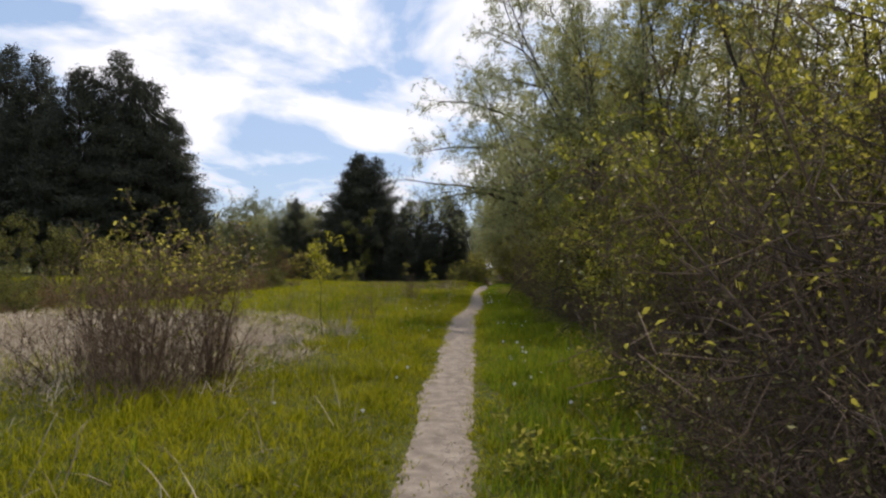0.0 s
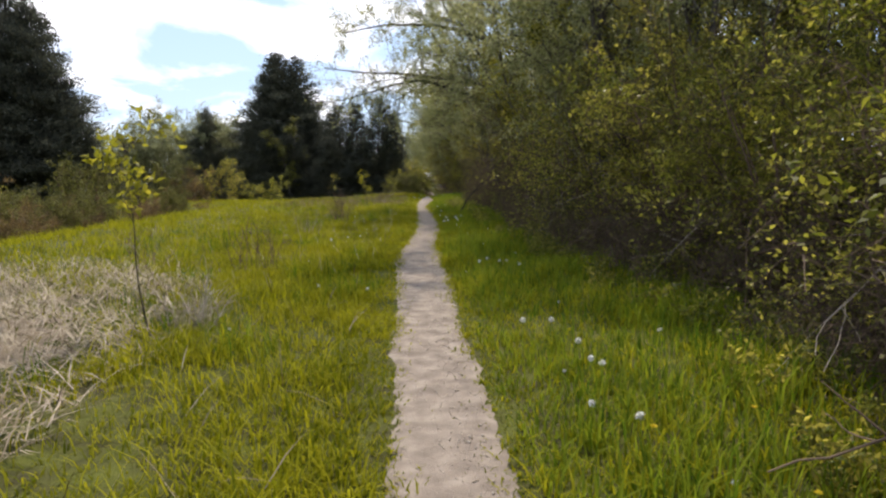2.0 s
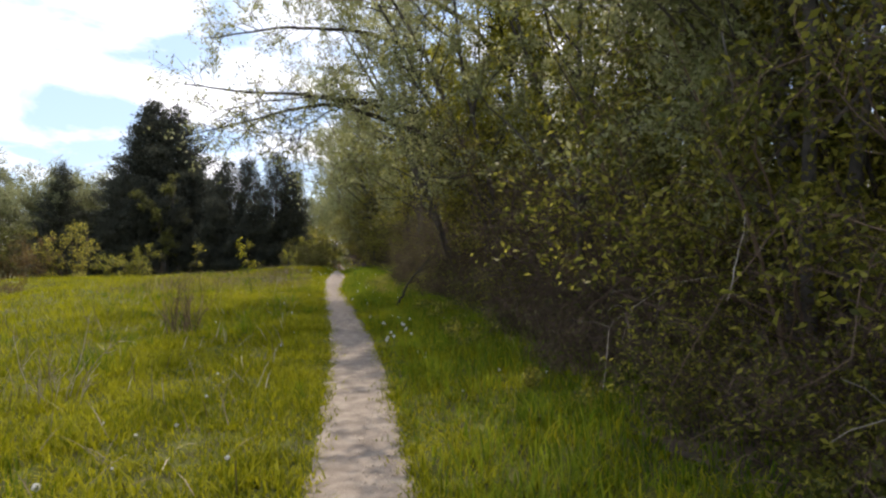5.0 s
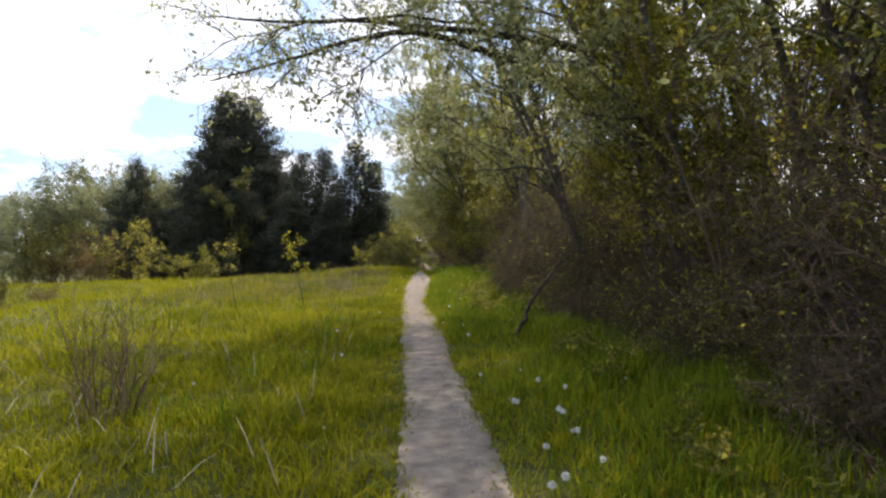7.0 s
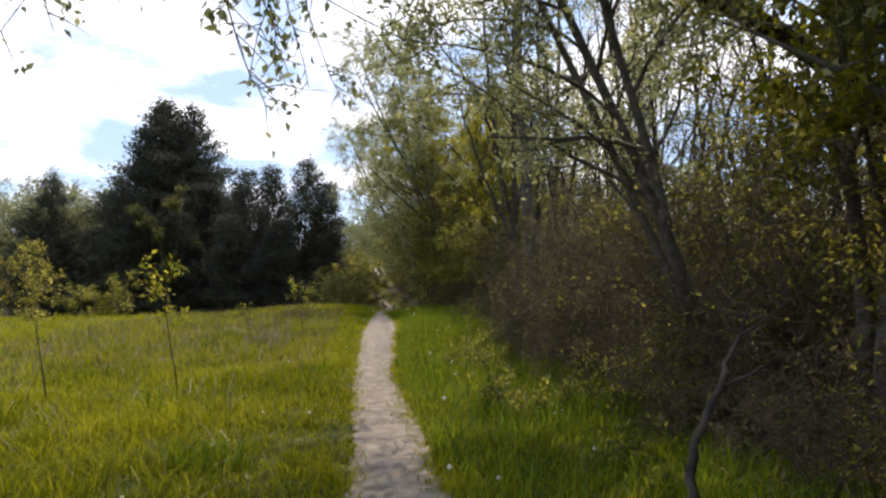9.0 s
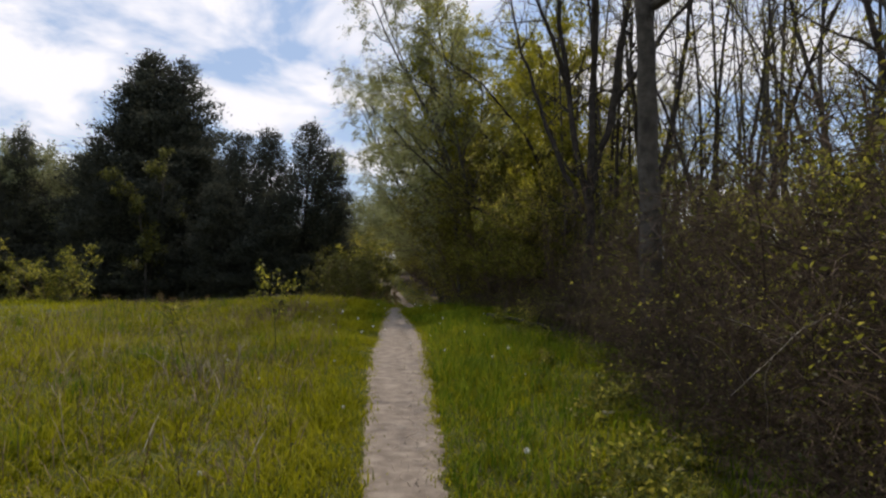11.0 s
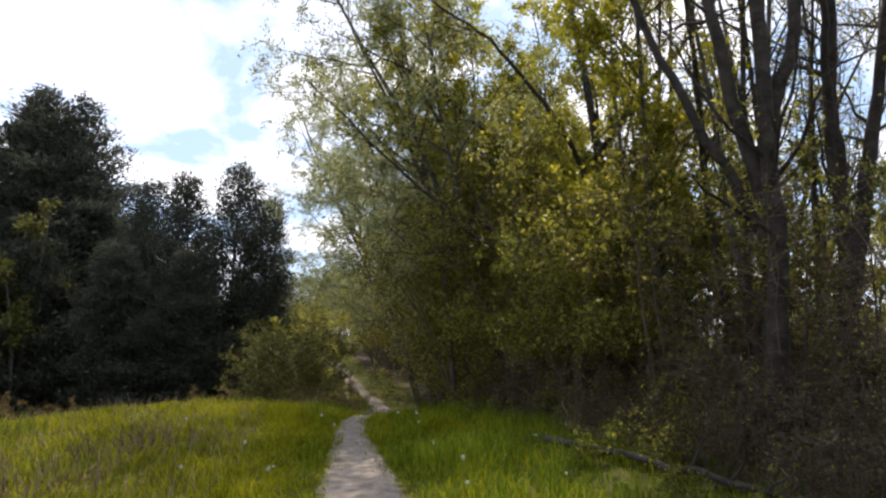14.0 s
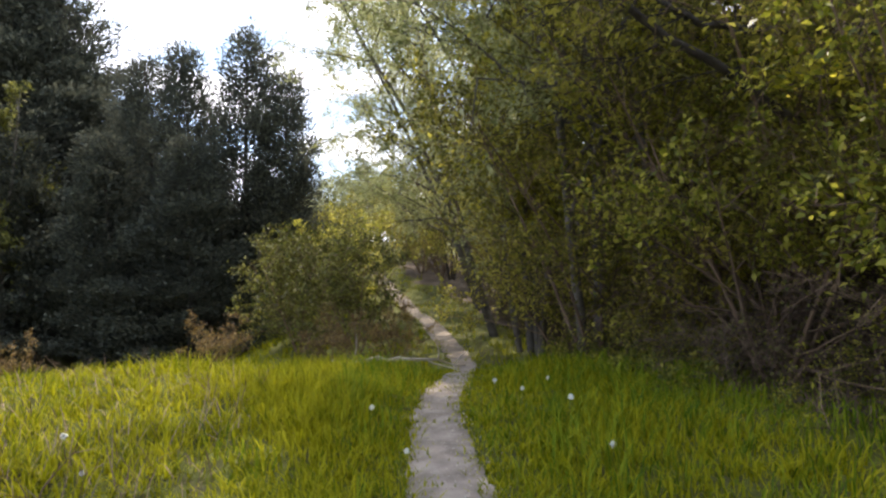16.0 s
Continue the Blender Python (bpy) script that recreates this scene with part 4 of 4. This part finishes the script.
# fallen and hanging dead wood at the thicket's foot
def dead_branch(seed, pts, r, label, mat, forks=5):
    rng = np.random.default_rng(seed)
    base = np.array(pts[0], float)
    base[2] += float(ground_z(base[0], base[1]))
    line = np.array([(p[0], p[1], p[2] + float(ground_z(p[0], p[1]))) for p in pts]) - base
    tt, t = np.linspace(0, 1, 18), np.linspace(0, 1, len(pts))
    line = np.stack([np.interp(tt, t, line[:, k]) for k in range(3)], 1)
    line[1:-1] += rng.normal(size=(16, 3)) * r * 0.5
    thing = tagged(new("dead_branch"), label, "dead branch")
    thing.matrix_basis = pose(*base)
    v, f = tubes([(line, r, r * 0.3)], 7)
    part("stick", mesh_of("dead_branch", v, f, mat, True), thing)
    for _ in range(forks):
        p, d = along(line, rng.uniform(0.2, 0.95))
        v, f = tubes([(limb(rng, p, side_way(rng, d, 0.6, 0.25), rng.uniform(0.25, 0.7), 5, 0.15, 0.0), r * 0.4, 0.002)], 5)
        part("side_twig", mesh_of("dead_branch", v, f, mat, True), thing)


dead_branch(101, ((2.7, 44.8, 0.06), (3.4, 43.0, 0.10), (3.9, 41.9, 0.05), (4.7, 41.0, 0.04)), 0.045, "long dark fallen branch lying along the thicket", M_BARK, 8)
dead_branch(102, ((2.6, 5.2, 0.9), (1.9, 5.3, 0.75), (1.3, 5.5, 0.45), (0.85, 5.7, 0.28)), 0.012, "thin bare twig hanging from the shrub", M_TWIG, 6)
dead_branch(103, ((2.7, 7.6, 0.8), (2.0, 7.4, 0.72), (1.4, 7.5, 0.42), (0.9, 7.7, 0.18)), 0.012, "bare drooping twig over the grass", M_TWIG, 6)
dead_branch(104, ((1.3, 27.6, 0.05), (1.7, 28.0, 0.6), (2.2, 28.4, 1.1)), 0.03, "dark broken branch leaning out of the thicket", M_BARK, 3)
dead_branch(105, ((1.7, 4.6, 0.06), (1.2, 4.7, 0.12), (0.85, 4.75, 0.10)), 0.010, "pale fallen twig on the grass", M_PALETWIG, 3)
dead_branch(106, ((4.4, 15.3, 1.1), (3.1, 15.65, 1.12), (2.55, 15.8, 0.98), (1.9, 16.0, 0.75)), 0.009, "long pale bare twig at the thicket", M_PALETWIG, 4)
dead_branch(112, ((3.6, 15.4, 1.5), (3.1, 15.5, 1.4), (2.64, 15.7, 1.23)), 0.006, "thin pale bare twig at the thicket", M_PALETWIG, 2)
dead_branch(107, ((2.2, 24.4, 0.05), (3.0, 24.2, 0.12), (3.9, 24.0, 0.06)), 0.05, "dark log lying under the shrubs", M_BARK, 2)
dead_branch(108, ((3.6, 46.6, 0.3), (3.2, 45.2, 0.12), (3.9, 44.2, 0.05)), 0.012, "brown dead twig at the thicket's foot", M_TWIG, 4)
dead_branch(109, ((3.3, 19.0, 1.7), (2.6, 18.0, 1.45), (1.9, 17.2, 1.0)), 0.008, "pale bare twig hanging from a shrub", M_PALETWIG, 4)
dead_branch(110, ((3.4, 34.6, 1.2), (2.7, 34.2, 1.0), (2.1, 34.0, 0.6)), 0.006, "pale bare twig among brown shrubs", M_PALETWIG, 5)

dead_branch(111, ((-0.3, 51.2, 0.10), (0.5, 51.5, 0.22), (1.2, 51.6, 0.18), (1.7, 51.8, 0.08)), 0.03, "grey fallen branch lying across the hollow's rim", M_PALETWIG, 8)
rng = np.random.default_rng(16)
for k in range(11):
    y = 9.0 + 1.1 * k + rng.uniform(-0.4, 0.4)
    x = float(edge_x(y))
    h = rng.uniform(0.7, 1.6)
    dead_branch(140 + k, ((x + 1.3, y + rng.uniform(-0.5, 0.5), h), (x + 0.8, y, h * 0.92), (x + 0.35, y + rng.uniform(-0.4, 0.4), h * 0.6), (x + 0.05, y + rng.uniform(-0.5, 0.5), h * 0.15)),
                rng.uniform(0.004, 0.008), "bare brown twig drooping from a shrub to the grass", M_PALETWIG if k % 3 == 0 else M_TWIG, 9)


# ---- small plants ----
def dandelion(seed, yellow=False):
    rng = np.random.default_rng(seed)
    thing = tagged(new("dandelion"), "yellow dandelion flower in the grass" if yellow else "white dandelion seed head on a thin stalk", "flower", "dandelions")
    H = rng.uniform(0.15, 0.24)
    st = limb(rng, (0, 0, -0.02), (0.05, 0, 1), H, 5, 0.05, 0)
    v, f = tubes([(st, 0.003, 0.002)], 5)
    part("stalk", mesh_of("dandelion", v, f, M_STALK, True), thing)
    top = st[-1]
    if yellow:
        n = 70
        a = rng.uniform(0, 6.28, n)
        way = np.stack([np.cos(a), np.sin(a), rng.uniform(0.1, 1.2, n)], 1)
        v, f = leaves(rng, np.tile(top, (n, 1)), way, 0.02, 0.3)
        part("flower_head", mesh_of("dandelion", v, f, M_YELLOW), thing)
    else:
        n = 260
        way = unit(rng.normal(size=(n, 3)))
        v, f = leaves(rng, top + way * 0.005, way, 0.018, 0.30)
        part("seed_head", mesh_of("dandelion", v, f, M_FLUFF), thing)
    return thing


DAN = [dandelion(k) for k in range(111, 114)]
DANY = dandelion(115, True)
SPOTS = [(0.57, 7.13), (0.32, 6.3), (0.52, 7.9), (0.62, 13.9), (0.78, 13.7), (0.7, 14.3), (0.66, 22.15), (0.42, 21.6), (0.5, 23.1), (0.75, 22.5), (0.8, 22.9), (0.62, 22.7), (0.9, 23.2), (0.55, 24.2), (0.7, 26.4), (0.5, 28.0),
         (0.55, 8.6), (0.75, 9.4), (0.85, 6.0), (0.62, 9.0), (-1.0, 4.9), (-0.9, 7.2), (1.1, 5.0), (0.95, 33.2), (0.75, 33.9), (0.85, 38.4), (1.5, 40.3), (1.8, 38.2), (0.2, 41.0), (0.05, 41.6), (1.5, 44.2), (1.6, 45.4), (1.75, 46.2), (1.55, 46.7),
         (1.4, 47.3), (1.9, 47.8), (-0.2, 43.2), (-0.6, 44.4), (-1.1, 43.0), (-1.6, 45.8), (0.3, 45.6), (0.1, 46.8), (1.35, 43.2), (1.2, 42.1), (-0.3, 40.2), (0.45, 38.9), (0.9, 31.6), (0.6, 30.4), (-1.4, 12.6), (-1.8, 17.2), (-0.8, 25.6), (-1.0, 27.2)]
for k, (x, y) in enumerate(SPOTS):
    put(DAN[k % 3], x + 0.1 + 0.14 * math.sin(k * 12.9), y * 1.025 + 0.35 * math.sin(k * 7.3), 77 * k, 0.72 + 0.3 * ((k * 7) % 5) / 5)
for k, (x, y) in enumerate(((0.49, 10.45), (0.72, 10.45), (0.56, 14.1), (0.68, 14.3), (0.76, 9.8), (0.62, 23.95), (0.47, 22.05), (1.1, 24.3), (0.92, 23.6), (0.96, 24.6), (0.52, 22.3))):
    put(DAN[k % 3], x, y, 61 * k, 0.95)
rng = np.random.default_rng(15)
for k in range(90):
    y = rng.uniform(4.0, 47)
    x = float(path_x(y)) + rng.choice([-1, 1]) * rng.uniform(0.45, 2.2)
    if x < edge_x(y):
        put(DAN[k % 3], x, y, rng.uniform(0, 360), rng.uniform(0.4, 0.65))
for k, (x, y) in enumerate(((0.8, 6.6), (1.0, 7.6), (1.2, 8.4), (-1.7, 5.0), (1.3, 39.5), (0.7, 8.2), (-0.9, 39.0))):
    put(DANY, x, y, 50 * k, 0.8)

# gravel on the path
rng = np.random.default_rng(9)
n = 12000
y = rng.uniform(-1, 50, n)
side = rng.uniform(size=n) < 0.35
x = path_x(y) + np.where(side, 0.13 + rng.normal(size=n) * 0.06, rng.normal(size=n) * 0.15)
r = rng.uniform(0.002, 0.006, n) * np.where(side, rng.uniform(0.8, 2.0, n), 1.0)
c = np.stack([x, y, ground_z(x, y) + 0.011 + r * 0.3], 1)
octa = np.array([(1, 0, 0), (-1, 0, 0), (0, 1, 0), (0, -1, 0), (0, 0, 0.7), (0, 0, -0.7)])
of = np.array([(0, 2, 4), (2, 1, 4), (1, 3, 4), (3, 0, 4), (2, 0, 5), (1, 2, 5), (3, 1, 5), (0, 3, 5)])
v = c[:, None] + octa[None] * r[:, None, None] * rng.uniform(0.6, 1.4, (n, 6, 1))
f = (6 * np.arange(n))[:, None, None] + of[None]
tagged(part("gravel", mesh_of("gravel", v.reshape(-1, 3), f.reshape(-1, 3), M_STONE)), "small loose grey-tan stones on the footpath", "gravel", kind="stuff")


# ---- grass ----
def on_path(x, y, grow=0.0):
    h = np.interp(y, PATH_Y, PATH_W)
    return np.abs(x - path_x(y)) < h + grow


def patchy(x, y, s, o):
    return 0.5 + 0.5 * np.sin(x * s + 1.7 * np.sin(y * s * 0.6 + o)) * np.sin(y * s * 0.8 + 1.3 * np.sin(x * s * 0.7 + o))


def grow_grass(name, label, seed, n, x0, x1, y0, y1, hmin, hmax, w, mat, keep, lean=0.35, segments=2, tuft=0.055):
    """Blades in tufts, leaning out from each tuft's middle; shorter near the trodden path."""
    rng = np.random.default_rng(seed)
    m = n // 10
    cx, cy, ch = rng.uniform(x0, x1, m), rng.uniform(y0, y1, m), rng.uniform(0.55, 1.25, m)
    c = np.concatenate([np.arange(m), rng.integers(0, m, n - m)])
    off = rng.normal(size=(n, 2)) * tuft
    x, y = cx[c] + off[:, 0], cy[c] + off[:, 1]
    k = keep(rng, x, y)
    x, y, c, off = x[k], y[k], c[k], off[k]
    hgt = rng.uniform(hmin, hmax, len(x)) * ch[c] * (0.55 + 0.85 * patchy(x, y, 1.9, 0.5))
    hgt = hgt * (0.42 + 0.58 * np.clip((np.abs(x - path_x(y)) - 0.22) / 0.5, 0, 1))
    root = np.stack([x, y, ground_z(x, y) - 0.01], 1)
    turn = np.arctan2(off[:, 1], off[:, 0]) + rng.normal(size=len(x)) * 0.8
    v, f = blades(rng, root, hgt, w * rng.uniform(0.7, 1.5, len(x)), lean, segments, turn)
    return tagged(part(name, mesh_of(name, v, f, mat)), label, "grass", kind="stuff")


def meadow(rng, x, y):
    k = ~on_path(x, y, rng.normal(size=len(x)) * 0.05) & (x < edge_x(y) + 0.35)
    k = k & ((x < path_x(y) + 0.4) | (rng.uniform(size=len(x)) < 0.45))
    return k & (~in_dry(x, y) | (rng.uniform(size=len(x)) < 0.04))


grow_grass("meadow_grass", "bright yellow-green meadow grass beside the footpath", 201, 150000, -4.2, 4.2, 2.0, 26.0, 0.05, 0.16, 0.0085, M_GRASS, meadow, lean=0.7)
grow_grass("meadow_grass", "bright yellow-green meadow grass towards the crest", 202, 150000, -4.5, 4.6, 26.0, 51.0, 0.05, 0.15, 0.0095, M_GRASS, meadow, lean=0.7)
grow_grass("meadow_grass", "thick clumps of bright grass either side of the footpath", 209, 110000, -2.8, 2.4, 2.5, 49.0, 0.06, 0.17, 0.010, M_GRASS, meadow, lean=0.75, tuft=0.05)
grow_grass("path_edge_grass", "short trampled grass along the footpath's edges", 208, 80000, -1.3, 1.9, 2.0, 50.0, 0.05, 0.13, 0.008, M_GRASS,
           lambda rng, x, y: ~on_path(x, y, rng.uniform(-0.12, 0.05, len(x)) + 0.05 * np.sin(7 * y + 3 * np.sin(2.1 * y))) & (np.abs(x - path_x(y)) < 0.75), lean=0.6, tuft=0.05)
grow_grass("path_edge_grass", "tiny worn grass blades creeping over the footpath's rim", 214, 90000, -0.9, 1.6, 2.0, 50.0, 0.02, 0.055, 0.006, M_GRASS2,
           lambda rng, x, y: ~on_path(x, y, rng.uniform(-0.10, 0.03, len(x)) + 0.04 * np.sin(9 * y + 2 * np.sin(3.1 * y))) & on_path(x, y, 0.18), lean=0.8, segments=1, tuft=0.03)
grow_grass("verge_grass", "taller grass crowding the footpath on the crest", 215, 16000, -0.4, 2.6, 46.0, 51.5, 0.08, 0.17, 0.009, M_GRASS,
           lambda rng, x, y: ~on_path(x, y, 0.05) & (x < edge_x(y)), lean=0.5)
grow_grass("turf", "short yellow-green turf between the tufts", 207, 170000, -5.0, 4.2, 2.0, 50.0, 0.04, 0.09, 0.014, M_GRASS, meadow, lean=0.6, segments=1, tuft=0.3)
grow_grass("verge_grass", "lush green taller grass at the thicket's foot", 203, 190000, 0.15, 4.6, 2.0, 51.0, 0.08, 0.25, 0.009, M_GRASS2,
           lambda rng, x, y: ~on_path(x, y, 0.10) & (x < edge_x(y) + 0.9) & (rng.uniform(size=len(x)) < 0.25 + 0.75 * patchy(x, y, 1.1, 2.0)), lean=0.45)
grow_grass("field_grass", "sunlit meadow grass further from the footpath", 204, 170000, -24, -4.0, 4.0, 52.0, 0.08, 0.22, 0.020, M_GRASS, meadow, segments=1, lean=0.5, tuft=0.12)
grow_grass("field_grass", "grass in the hollow beyond the crest", 205, 40000, -9, 5.0, 49, 78.0, 0.10, 0.24, 0.02, M_GRASS, meadow, segments=1)
grow_grass("grass_tuft", "darker green tufts in the meadow", 206, 60000, -6.5, 0.1, 2.0, 48.0, 0.12, 0.30, 0.008, M_GRASS2,
           lambda rng, x, y: meadow(rng, x, y) & ~on_path(x, y, 0.2) & (patchy(x, y, 2.3, 4.0) > 0.80), lean=0.4)


def dry_stems(name, label, seed, n, x0, x1, y0, y1, keep, lo, hi, up, rad=0.0022, mat=None):
    rng = np.random.default_rng(seed)
    x, y = rng.uniform(x0, x1, n), rng.uniform(y0, y1, n)
    k = keep(rng, x, y)
    x, y = x[k], y[k]
    m = len(x)
    a = rng.uniform(0, 6.28, m)
    way = unit(np.stack([np.cos(a), np.sin(a), rng.uniform(0.0, up, m)], 1))
    L = rng.uniform(lo, hi, m)[:, None]
    root = np.stack([x, y, ground_z(x, y) + rng.uniform(0.01, 0.05, m)], 1)
    side = unit(np.cross(way, (0, 0, 1.0))) * rad * 1.6
    mid = root + way * L * 0.5 + (0, 0, 0.02)
    tip = root + way * L
    v = np.stack([root - side, root + side, mid + side, mid - side, tip], 1).reshape(-1, 3)
    q = 5 * np.arange(m)[:, None]
    f = np.concatenate([q + [0, 1, 2], q + [0, 2, 3], q + [3, 2, 4]])
    return tagged(part(name, mesh_of(name, v, f, mat or M_DRY)), label, "dry grass", kind="stuff")


dry_stems("dead_grass", "flattened tan dead grass stems in the meadow", 211, 60000, -12.5, -2.2, 4.5, 15.5, lambda rng, x, y: in_dry(x, y), 0.15, 0.5, 0.5)
dry_stems("dead_grass", "scattered dry stalks in the meadow grass", 212, 2600, -8, -0.8, 3.0, 47.0, meadow, 0.15, 0.4, 2.0)
dry_stems("dead_grass", "thin brown dry stems among the crest's grass", 216, 7000, -6.5, -0.5, 34.0, 49.0, meadow, 0.12, 0.30, 2.5, 0.0018, M_BROWNSTEM)
dry_stems("leaf_litter", "dead twigs and stalks under the thicket", 213, 16000, 0.9, 8.0, 1.0, 55.0, lambda rng, x, y: x > edge_x(y) + 0.1, 0.10, 0.40, 0.6, 0.002, M_BROWNSTEM)
